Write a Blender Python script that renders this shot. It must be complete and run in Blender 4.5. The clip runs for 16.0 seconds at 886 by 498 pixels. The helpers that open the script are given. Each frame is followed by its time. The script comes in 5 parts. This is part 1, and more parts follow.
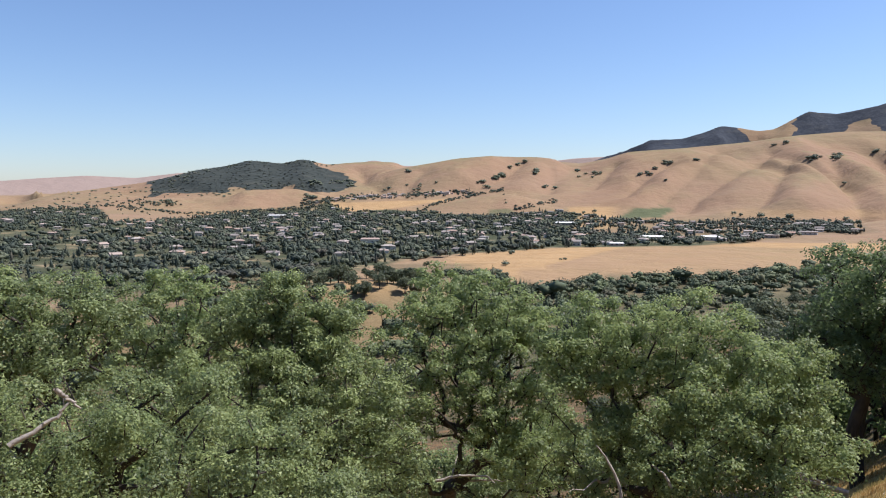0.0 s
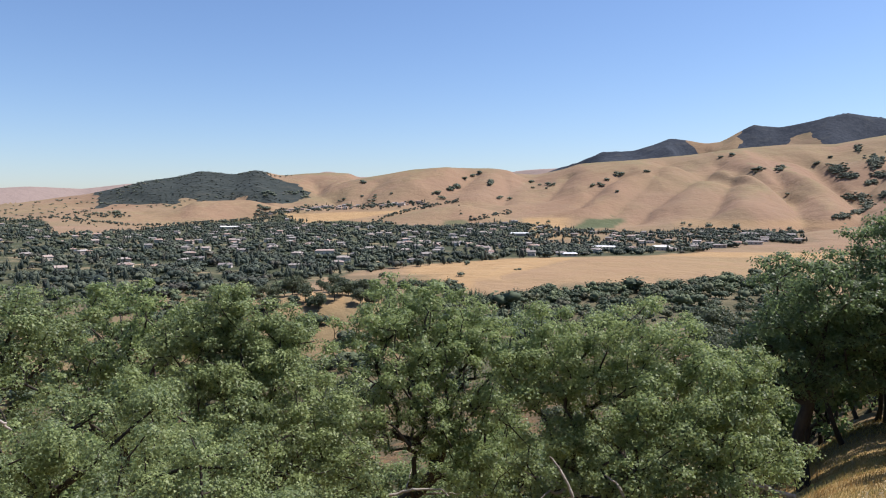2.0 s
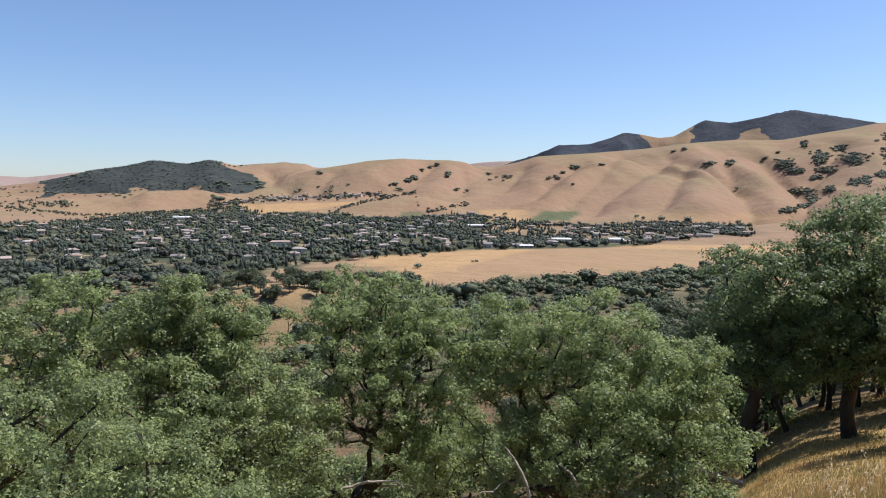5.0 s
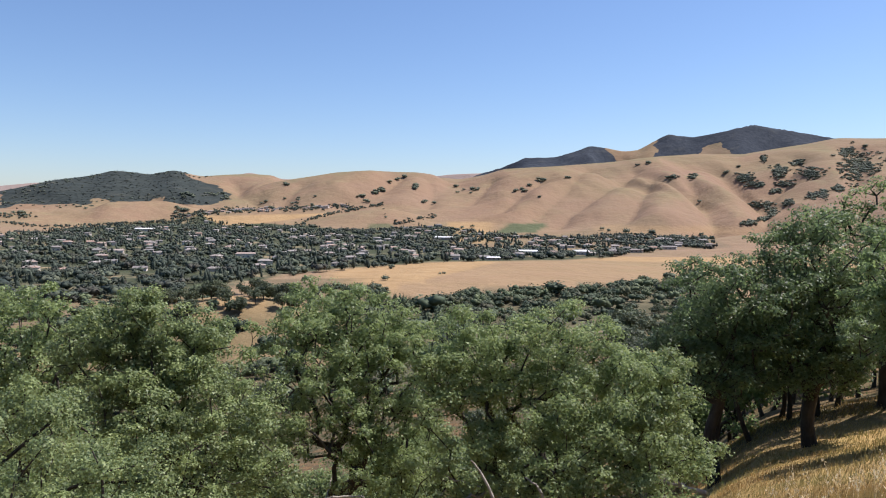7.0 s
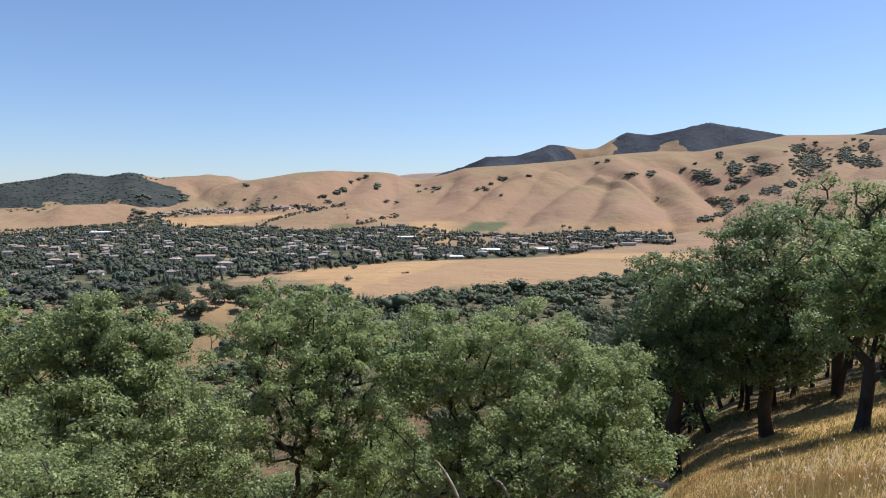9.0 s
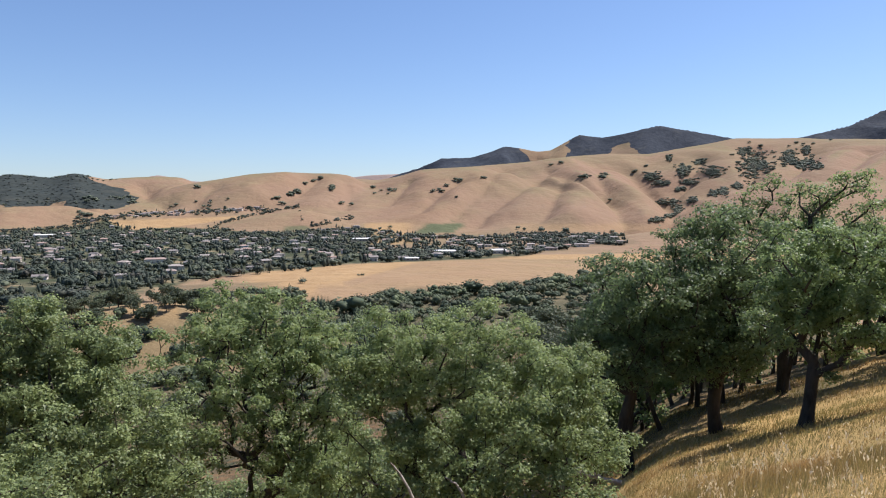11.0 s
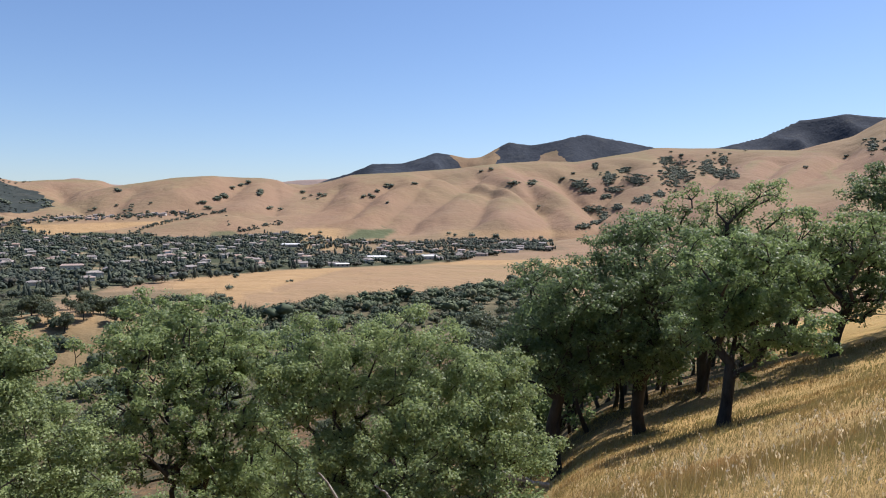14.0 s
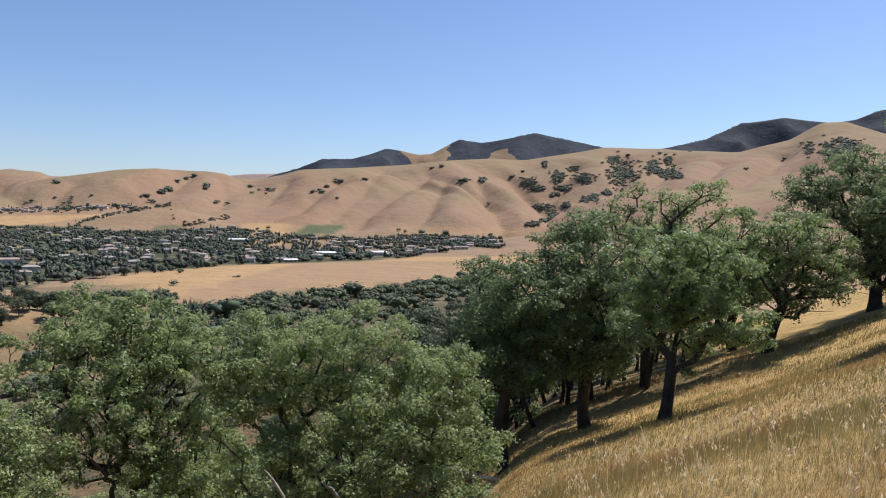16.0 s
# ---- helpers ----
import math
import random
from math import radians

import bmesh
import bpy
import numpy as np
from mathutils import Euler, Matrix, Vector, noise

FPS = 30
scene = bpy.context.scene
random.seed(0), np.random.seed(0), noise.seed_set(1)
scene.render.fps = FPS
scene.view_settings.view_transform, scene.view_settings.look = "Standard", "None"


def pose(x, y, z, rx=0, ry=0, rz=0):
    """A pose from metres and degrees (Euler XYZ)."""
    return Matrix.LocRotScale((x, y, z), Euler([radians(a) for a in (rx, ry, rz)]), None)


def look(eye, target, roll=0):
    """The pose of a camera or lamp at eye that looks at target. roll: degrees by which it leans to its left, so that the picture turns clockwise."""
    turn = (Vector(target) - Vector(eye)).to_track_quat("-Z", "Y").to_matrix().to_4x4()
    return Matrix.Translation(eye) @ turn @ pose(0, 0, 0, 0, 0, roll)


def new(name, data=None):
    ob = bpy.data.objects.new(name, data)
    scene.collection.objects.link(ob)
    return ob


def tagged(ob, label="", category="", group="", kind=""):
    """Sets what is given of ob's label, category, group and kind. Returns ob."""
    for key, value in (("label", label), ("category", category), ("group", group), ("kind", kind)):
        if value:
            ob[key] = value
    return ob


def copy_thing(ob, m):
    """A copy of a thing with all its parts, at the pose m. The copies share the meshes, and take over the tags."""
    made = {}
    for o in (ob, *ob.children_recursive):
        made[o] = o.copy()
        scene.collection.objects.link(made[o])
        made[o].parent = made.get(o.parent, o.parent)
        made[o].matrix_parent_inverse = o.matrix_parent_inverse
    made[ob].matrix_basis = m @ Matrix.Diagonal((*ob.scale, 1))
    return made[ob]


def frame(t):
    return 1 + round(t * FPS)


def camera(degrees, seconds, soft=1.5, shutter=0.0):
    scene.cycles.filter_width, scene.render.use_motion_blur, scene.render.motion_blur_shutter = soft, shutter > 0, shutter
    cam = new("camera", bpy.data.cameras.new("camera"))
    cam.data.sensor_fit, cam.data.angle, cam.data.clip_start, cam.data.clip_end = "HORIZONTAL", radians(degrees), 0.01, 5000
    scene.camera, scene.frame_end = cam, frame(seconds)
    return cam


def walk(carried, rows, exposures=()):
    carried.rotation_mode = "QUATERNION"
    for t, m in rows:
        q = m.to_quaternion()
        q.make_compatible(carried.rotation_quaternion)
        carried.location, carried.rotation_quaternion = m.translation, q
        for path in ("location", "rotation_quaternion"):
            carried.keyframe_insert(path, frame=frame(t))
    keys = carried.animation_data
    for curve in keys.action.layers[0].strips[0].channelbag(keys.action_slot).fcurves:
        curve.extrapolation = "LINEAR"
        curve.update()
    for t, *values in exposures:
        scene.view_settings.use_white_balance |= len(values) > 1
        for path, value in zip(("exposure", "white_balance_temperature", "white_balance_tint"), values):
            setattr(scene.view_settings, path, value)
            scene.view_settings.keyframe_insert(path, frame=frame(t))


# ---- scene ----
cam = camera(62.5, 16.0, soft=1.05)
EYE = 60.0  # the first eye's height over the valley floor
PATH = [  # seconds, x, y, z from the first eye, and the turn in degrees
    (0, 0.000, -0.000, 0.000, 85.800, 0.000, 0.000),
    (0.5, 0.035, 0.030, 0.002, 86.137, -0.194, -0.614),
    (1, 0.055, 0.091, -0.008, 86.351, -0.203, -1.260),
    (1.5, 0.078, 0.141, -0.008, 86.490, -0.133, -2.559),
    (2, 0.092, 0.167, -0.013, 86.661, 0.046, -3.500),
    (2.5, 0.098, 0.198, -0.019, 86.687, -0.046, -3.983),
    (3, 0.101, 0.195, -0.025, 86.626, -0.109, -4.362),
    (5.5, 0.164, 0.325, -0.040, 85.967, -0.319, -7.611),
    (6, 0.185, 0.346, -0.040, 86.318, -0.280, -8.326),
    (6.5, 0.170, 0.330, -0.038, 86.766, -0.464, -8.803),
    (7, 0.183, 0.369, -0.046, 86.980, -0.528, -9.389),
    (7.5, 0.201, 0.405, -0.051, 87.007, -0.511, -9.884),
    (8, 0.207, 0.402, -0.041, 86.992, -0.469, -10.219),
    (8.5, 0.220, 0.405, -0.039, 86.982, -0.238, -10.938),
    (9, 0.246, 0.441, -0.056, 86.935, 0.135, -12.330),
    (11.5, 0.295, 0.519, -0.079, 87.106, 0.124, -16.520),
    (12, 0.310, 0.533, -0.085, 87.124, 0.103, -17.291),
    (12.5, 0.323, 0.555, -0.080, 87.090, 0.086, -17.953),
    (13, 0.324, 0.554, -0.084, 87.112, 0.058, -18.732),
    (13.5, 0.330, 0.538, -0.083, 87.374, -0.053, -20.181),
    (14, 0.340, 0.545, -0.072, 87.505, -0.077, -21.242),
    (14.5, 0.336, 0.532, -0.083, 87.604, -0.163, -22.333),
    (15, 0.331, 0.485, -0.067, 87.545, -0.370, -23.323),
    (15.5, 0.338, 0.493, -0.069, 87.521, -0.496, -24.406),
    (16, 0.346, 0.493, -0.073, 87.253, -0.693, -25.136),
]
walk(cam, [(t, pose(x, y, EYE + z, rx, ry, rz)) for t, x, y, z, rx, ry, rz in PATH],
     [(0.0, 0.43, 5950, 17), (2.0, 0.38, 5950, 17), (13.0, 0.37, 5950, 17), (14.5, 0.30, 5950, 17), (16.0, 0.26, 5950, 17)])

# ---- light ----
SUN_AZ, SUN_EL = 76.0, 58.0  # degrees clockwise from straight ahead (+y), degrees over the horizon
world = bpy.data.worlds.new("sky")
scene.world = world
world.use_nodes = True
wn = world.node_tree.nodes
sky = wn.new("ShaderNodeTexSky")
sky.sky_type, sky.sun_disc = "NISHITA", False
sky.sun_elevation, sky.sun_rotation = radians(SUN_EL), radians(SUN_AZ)
sky.altitude, sky.air_density, sky.dust_density, sky.ozone_density = 0, 1.0, 0.4, 4.5
world.node_tree.links.new(sky.outputs[0], wn["Background"].inputs[0])
wn["Background"].inputs[1].default_value = 0.10
sun = new("sun", bpy.data.lights.new("sun", "SUN"))
sun.data.energy, sun.data.angle, sun.data.color = 6.0, radians(0.5), (1.0, 0.91, 0.78)
sd = Vector((math.sin(radians(SUN_AZ)) * math.cos(radians(SUN_EL)), math.cos(radians(SUN_AZ)) * math.cos(radians(SUN_EL)), math.sin(radians(SUN_EL))))
sun.matrix_world = look(sd * 900 + Vector((0, 0, EYE)), (0, 0, EYE))


# ---- materials ----
class Mat:
    """A small builder for node materials."""

    def __init__(self, name, rough=0.8, metal=0.0, spec=0.3):
        self.m = bpy.data.materials.new(name)
        self.m.use_nodes = True
        self.n, self.l = self.m.node_tree.nodes, self.m.node_tree.links
        self.b = self.n["Principled BSDF"]
        self.b.inputs["Roughness"].default_value = rough
        self.b.inputs["Metallic"].default_value = metal
        self.b.inputs["Specular IOR Level"].default_value = spec

    def node(self, kind, **values):
        nd = self.n.new("ShaderNode" + kind)
        for key, value in values.items():
            nd.inputs[key.replace("_", " ")].default_value = value
        return nd

    def coords(self, stretch=None):
        tc = self.n.new("ShaderNodeTexCoord")
        if stretch is None:
            return tc.outputs["Object"]
        mp = self.n.new("ShaderNodeMapping")
        mp.inputs["Scale"].default_value = stretch
        self.l.new(tc.outputs["Object"], mp.inputs["Vector"])
        return mp.outputs[0]

    def noise(self, scale, detail=4, rough=0.6, stretch=None):
        nd = self.node("TexNoise", Scale=scale, Detail=detail, Roughness=rough)
        self.l.new(self.coords(stretch), nd.inputs["Vector"])
        return nd.outputs["Fac"]

    def ramp(self, fac, *stops):
        nd = self.n.new("ShaderNodeValToRGB")
        el = nd.color_ramp.elements
        while len(el) < len(stops):
            el.new(0.5)
        for e, (p, c) in zip(el, stops):
            e.position, e.color = p, (c, c, c, 1) if isinstance(c, (int, float)) else (*c, 1)
        self.l.new(fac, nd.inputs[0])
        return nd.outputs[0]

    def mix(self, fac, a, b, blend="MIX"):
        nd = self.n.new("ShaderNodeMix")
        nd.data_type, nd.blend_type = "RGBA", blend
        for sock, v in ((nd.inputs[0], fac), (nd.inputs[6], a), (nd.inputs[7], b)):
            if isinstance(v, (int, float)):
                sock.default_value = v
            elif isinstance(v, tuple):
                sock.default_value = (*v, 1)
            else:
                self.l.new(v, sock)
        return nd.outputs[2]

    def math(self, op, a, b=0.0):
        nd = self.n.new("ShaderNodeMath")
        nd.operation = op
        for sock, v in zip(nd.inputs, (a, b)):
            if isinstance(v, (int, float)):
                sock.default_value = v
            else:
                self.l.new(v, sock)
        return nd.outputs[0]

    def attribute(self, name):
        nd = self.n.new("ShaderNodeAttribute")
        nd.attribute_name = name
        sep = self.n.new("ShaderNodeSeparateColor")
        self.l.new(nd.outputs["Color"], sep.inputs[0])
        return sep.outputs

    def colour(self, c):
        if isinstance(c, tuple):
            self.b.inputs["Base Color"].default_value = (*c, 1)
        else:
            self.l.new(c, self.b.inputs["Base Color"])
        return self

    def bump(self, height, strength=0.4, distance=0.05):
        nd = self.node("Bump", Strength=strength, Distance=distance)
        self.l.new(height, nd.inputs["Height"])
        self.l.new(nd.outputs[0], self.b.inputs["Normal"])
        return self


def leaf_material(name, dark, mid, light, gloss=0.5, thin=0.34):
    k = Mat(name, rough=gloss, spec=0.32)
    geo = k.n.new("ShaderNodeNewGeometry")
    col = k.ramp(geo.outputs["Random Per Island"], (0.0, dark), (0.55, mid), (1.0, light))
    # each clump has its own tone, from dull blue-green to yellow-green, with some crown shade painted in
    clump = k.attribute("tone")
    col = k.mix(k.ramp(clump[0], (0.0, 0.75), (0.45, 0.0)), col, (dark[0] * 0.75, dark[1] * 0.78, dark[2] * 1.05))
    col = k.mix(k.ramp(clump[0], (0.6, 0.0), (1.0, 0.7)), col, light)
    big = k.noise(0.5, 3)
    col = k.mix(k.ramp(big, (0.4, 0.0), (0.7, 0.4)), col, light)
    obj = k.n.new("ShaderNodeObjectInfo")
    col = k.mix(k.math("MULTIPLY", obj.outputs["Random"], 0.25), col, dark)
    k.colour(col)
    tr = k.n.new("ShaderNodeBsdfTranslucent")
    k.l.new(k.mix(0.6, col, tuple(min(1, c * 1.8) for c in light)), tr.inputs["Color"])
    sh = k.n.new("ShaderNodeMixShader")
    sh.inputs[0].default_value = thin
    k.l.new(k.b.outputs[0], sh.inputs[1])
    k.l.new(tr.outputs[0], sh.inputs[2])
    k.l.new(sh.outputs[0], k.n["Material Output"].inputs["Surface"])
    return k.m


def bark_material(name, a, b):
    k = Mat(name, rough=0.9, spec=0.15)
    n1 = k.noise(9, 6, 0.65, (1, 1, 0.25))
    n2 = k.noise(1.2, 3)
    col = k.mix(k.ramp(n2, (0.35, 0.0), (0.65, 0.6)), k.ramp(n1, (0.3, a), (0.7, b)), tuple(c * 1.25 for c in b))
    k.colour(col).bump(n1, 0.7, 0.03)
    return k.m


def far_foliage_material(name, a, b, c):
    """Foliage whose tone differs from tree to tree and from clump to clump."""
    k = Mat(name, rough=0.7, spec=0.2)
    geo = k.n.new("ShaderNodeNewGeometry")
    tone = k.attribute("tone")
    col = k.ramp(tone[0], (0.0, a), (0.55, b), (0.9, c), (1.0, tuple(v * 1.15 for v in c)))
    col = k.mix(k.math("MULTIPLY", tone[1], 0.7), col, (b[1] * 1.0, b[1] * 0.86, b[2] * 0.95))
    k.colour(k.mix(k.math("MULTIPLY", geo.outputs["Random Per Island"], 0.2), col, c))
    return k.m


def plain_material(name, a, b, scale, rough=0.7, spec=0.3, vary=False):
    k = Mat(name, rough=rough, spec=spec)
    col = k.ramp(k.noise(scale, 5), (0.3, a), (0.7, b))
    if vary:
        obj = k.n.new("ShaderNodeObjectInfo")
        hue = k.ramp(obj.outputs["Random"], *vary)
        col = k.mix(0.75, col, hue)
    k.colour(col)
    return k.m


LEAF_OAK = leaf_material("oak_leaves", (0.050, 0.075, 0.036), (0.118, 0.163, 0.068), (0.248, 0.302, 0.116), gloss=0.52, thin=0.30)
LEAF_GREY = leaf_material("blue_oak_leaves", (0.062, 0.092, 0.044), (0.142, 0.194, 0.080), (0.262, 0.322, 0.122), gloss=0.52, thin=0.38)
# two darker oak leaf copies: the right-hand row's shaded side put into colour
LEAF_DARK = leaf_material("dark_oak_leaves", (0.036, 0.061, 0.028), (0.076, 0.119, 0.052), (0.16, 0.218, 0.090), gloss=0.5, thin=0.42)
LEAF_MID = leaf_material("shaded_oak_leaves", (0.048, 0.082, 0.036), (0.094, 0.146, 0.060), (0.20, 0.265, 0.10), gloss=0.5, thin=0.45)
LEAF_FAR = leaf_material("woodland_oak_leaves", (0.032, 0.045, 0.027), (0.062, 0.081, 0.046), (0.115, 0.138, 0.074), gloss=0.6, thin=0.25)
BARK = bark_material("oak_bark", (0.018, 0.016, 0.013), (0.060, 0.052, 0.044))
BARK_DEAD = bark_material("weathered_dead_wood", (0.16, 0.14, 0.12), (0.34, 0.31, 0.27))
# far foliage: town trees blued, belt and hill oaks lightened, as painted haze
FAR_TREES = far_foliage_material("town_tree_foliage", (0.029, 0.041, 0.033), (0.051, 0.066, 0.048), (0.098, 0.114, 0.074))
BELT_TREES = far_foliage_material("belt_tree_foliage", (0.036, 0.052, 0.032), (0.064, 0.086, 0.048), (0.104, 0.128, 0.064))
FAR_OAKS = far_foliage_material("hill_oak_foliage", (0.072, 0.091, 0.066), (0.100, 0.120, 0.082), (0.136, 0.152, 0.102))
SCRUB = far_foliage_material("chaparral", (0.030, 0.040, 0.035), (0.046, 0.057, 0.047), (0.068, 0.080, 0.062))
WALL = plain_material("house_stucco", (0.42, 0.38, 0.32), (0.56, 0.52, 0.46), 0.8, 0.85, 0.2,
                      ((0.0, (0.45, 0.39, 0.31)), (0.35, (0.56, 0.52, 0.46)), (0.6, (0.30, 0.24, 0.19)), (0.8, (0.42, 0.32, 0.24)), (1.0, (0.66, 0.65, 0.62))))
ROOF = plain_material("house_shingles", (0.20, 0.18, 0.16), (0.32, 0.29, 0.27), 1.5, 0.85, 0.2,
                      ((0.0, (0.14, 0.13, 0.125)), (0.35, (0.23, 0.21, 0.195)), (0.6, (0.30, 0.19, 0.14)), (0.8, (0.33, 0.30, 0.27)), (1.0, (0.12, 0.115, 0.115))))
WHITE = plain_material("white_roof_sheet", (0.58, 0.58, 0.57), (0.70, 0.70, 0.69), 0.3, 0.5)
PANE = Mat("window_glass", rough=0.08, spec=0.6).colour((0.03, 0.035, 0.045)).m


def ground_material():
    """Dry hills: grass, scrub, crops, streets and bare earth by the land cover of each place; far ranges carry painted
    haze.
    """
    k = Mat("dry_hill_ground", rough=0.95, spec=0.1)
    c1, c2 = k.attribute("cover_a"), k.attribute("cover_b")
    huge, mid, fine, tuft = k.noise(0.004, 5), k.noise(0.03, 6, 0.65), k.noise(0.6, 5, 0.7), k.noise(9, 4, 0.7)
    far_dry = k.ramp(huge, (0.30, (0.216, 0.142, 0.085)), (0.46, (0.240, 0.175, 0.102)), (0.58, (0.210, 0.164, 0.092)), (0.72, (0.172, 0.146, 0.084)))
    far_dry = k.mix(k.ramp(mid, (0.38, 0.0), (0.68, 0.6)), far_dry, (0.205, 0.128, 0.082))
    green = k.ramp(mid, (0.3, (0.150, 0.132, 0.070)), (0.7, (0.205, 0.165, 0.090)))
    far_dry = k.mix(k.ramp(k.noise(0.045, 6, 0.75), (0.48, 0.0), (0.72, 0.45)), far_dry, (0.150, 0.105, 0.066))
    far_dry = k.mix(k.ramp(k.noise(0.0022, 4, 0.6, (1, 1, 3)), (0.44, 0.0), (0.62, 0.7)), far_dry, (0.222, 0.152, 0.102))
    # redder on steep ground, so the relief shows in the colour too
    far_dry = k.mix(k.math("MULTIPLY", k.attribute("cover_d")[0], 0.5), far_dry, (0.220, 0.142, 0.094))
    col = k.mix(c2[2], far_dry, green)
    straw = k.ramp(mid, (0.3, (0.285, 0.188, 0.092)), (0.7, (0.325, 0.225, 0.115)))
    col = k.mix(c2[0], col, straw)
    earth = k.ramp(k.noise(0.16, 5, 0.7), (0.40, (0.045, 0.050, 0.026)), (0.54, (0.095, 0.070, 0.036)), (0.68, (0.22, 0.130, 0.062)))
    col = k.mix(c2[1], col, earth)
    town = k.ramp(k.noise(0.02, 4, 0.6), (0.4, (0.045, 0.055, 0.03)), (0.58, (0.085, 0.085, 0.05)), (0.68, (0.24, 0.19, 0.115)))
    col = k.mix(c1[2], col, town)
    crop = k.ramp(mid, (0.3, (0.075, 0.088, 0.045)), (0.7, (0.10, 0.112, 0.06)))
    col = k.mix(c1[1], col, crop)
    litter_and_shade = k.noise(1.4, 6, 0.75)
    col = k.mix(k.math("MULTIPLY", c2[1], k.ramp(litter_and_shade, (0.45, 0.0), (0.65, 0.6))), col, (0.14, 0.11, 0.07))
    edge = k.math("ADD", c1[0], k.math("MULTIPLY", k.math("SUBTRACT", mid, 0.5), 0.9))
    # mountain scrub leans blue: the distance haze is put into its colour
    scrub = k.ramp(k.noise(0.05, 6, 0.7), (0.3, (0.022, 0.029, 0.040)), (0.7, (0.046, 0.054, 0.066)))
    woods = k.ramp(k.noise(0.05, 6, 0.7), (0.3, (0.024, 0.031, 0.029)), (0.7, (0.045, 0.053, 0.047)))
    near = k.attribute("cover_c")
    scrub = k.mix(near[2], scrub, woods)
    scrub = k.mix(k.ramp(k.noise(0.009, 6, 0.75), (0.54, 0.0), (0.70, 0.35)), scrub, (0.105, 0.100, 0.078))
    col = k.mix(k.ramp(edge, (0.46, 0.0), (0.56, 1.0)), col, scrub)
    dry = k.ramp(tuft, (0.25, (0.22, 0.145, 0.055)), (0.5, (0.34, 0.23, 0.09)), (0.75, (0.42, 0.31, 0.14)))
    dry = k.mix(k.ramp(fine, (0.4, 0.0), (0.7, 0.5)), dry, (0.22, 0.19, 0.065))
    col = k.mix(near[0], col, dry)
    # pale haze of the farthest range, painted as ground colour
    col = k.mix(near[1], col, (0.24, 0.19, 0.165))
    k.colour(col)
    b0 = k.node("Bump", Strength=0.6, Distance=22.0)
    k.l.new(k.noise(0.009, 6, 0.6), b0.inputs["Height"])
    b1 = k.node("Bump", Strength=0.35, Distance=4.0)
    k.l.new(mid, b1.inputs["Height"])
    k.l.new(b0.outputs[0], b1.inputs["Normal"])
    b2 = k.node("Bump", Strength=0.6, Distance=0.12)
    k.l.new(tuft, b2.inputs["Height"])
    k.l.new(b1.outputs[0], b2.inputs["Normal"])
    k.l.new(b2.outputs[0], k.b.inputs["Normal"])
    return k.m


def grass_material(name, a, b, c, green=0.85):
    k = Mat(name, rough=0.6, spec=0.25)
    geo = k.n.new("ShaderNodeNewGeometry")
    col = k.ramp(geo.outputs["Random Per Island"], (0.0, a), (0.5, b), (1.0, c))
    patch = k.noise(0.22, 4)
    col = k.mix(k.ramp(patch, (0.36, 0.0), (0.55, green)), col, (0.235, 0.215, 0.078))
    col = k.mix(k.ramp(k.noise(0.55, 5, 0.65), (0.52, 0.0), (0.68, 0.6 * min(1.0, green))), col, (0.36, 0.20, 0.085))
    k.colour(col)
    tr = k.n.new("ShaderNodeBsdfTranslucent")
    k.l.new(col, tr.inputs["Color"])
    sh = k.n.new("ShaderNodeMixShader")
    sh.inputs[0].default_value = 0.35
    k.l.new(k.b.outputs[0], sh.inputs[1])
    k.l.new(tr.outputs[0], sh.inputs[2])
    k.l.new(sh.outputs[0], k.n["Material Output"].inputs["Surface"])
    return k.m


GROUND = ground_material()
GRASS = grass_material("dry_grass", (0.27, 0.162, 0.058), (0.36, 0.230, 0.084), (0.45, 0.315, 0.132))
OATS = grass_material("wild_oat_straw", (0.62, 0.47, 0.24), (0.76, 0.62, 0.37), (0.86, 0.76, 0.54), 0.0)


# ---- mesh helpers ----
def hash2(i, j, seed):
    h = (i.astype(np.int64) * 374761393 + j.astype(np.int64) * 668265263 + seed * 982451653) & 0x7FFFFFFF
    h = ((h ^ (h >> 13)) * 1274126177) & 0x7FFFFFFF
    return ((h ^ (h >> 16)) & 0xFFFF) / 65535.0


def value_noise(x, y, seed=0):
    """Smooth noise in -1..1 on arrays."""
    x, y = np.asarray(x, float), np.asarray(y, float)
    i, j = np.floor(x).astype(np.int64), np.floor(y).astype(np.int64)
    u, v = x - i, y - j
    u, v = u * u * u * (u * (u * 6 - 15) + 10), v * v * v * (v * (v * 6 - 15) + 10)
    a, b = hash2(i, j, seed), hash2(i + 1, j, seed)
    c, d = hash2(i, j + 1, seed), hash2(i + 1, j + 1, seed)
    return 2 * ((a * (1 - u) + b * u) * (1 - v) + (c * (1 - u) + d * u) * v) - 1


def fractal(x, y, octaves=4, seed=0):
    out, amp = 0.0, 1.0
    for o in range(octaves):
        out = out + amp * value_noise(x * 2 ** o + 17.3 * o, y * 2 ** o - 9.1 * o, seed + o)
        amp *= 0.5
    return out


def mesh_from(name, verts, faces, material, smooth=False):
    """A mesh from arrays: verts (n, 3) and faces (m, 3 or 4)."""
    me = bpy.data.meshes.new(name)
    verts, faces = np.asarray(verts, np.float32), np.asarray(faces, np.int32)
    m, k = faces.shape
    me.vertices.add(len(verts))
    me.vertices.foreach_set("co", verts.ravel())
    me.loops.add(m * k)
    me.loops.foreach_set("vertex_index", faces.ravel())
    me.polygons.add(m)
    me.polygons.foreach_set("loop_start", np.arange(0, m * k, k, dtype=np.int32))
    if smooth:
        me.polygons.foreach_set("use_smooth", np.ones(m, bool))
    me.update(calc_edges=True)
    me.materials.append(material)
    return me


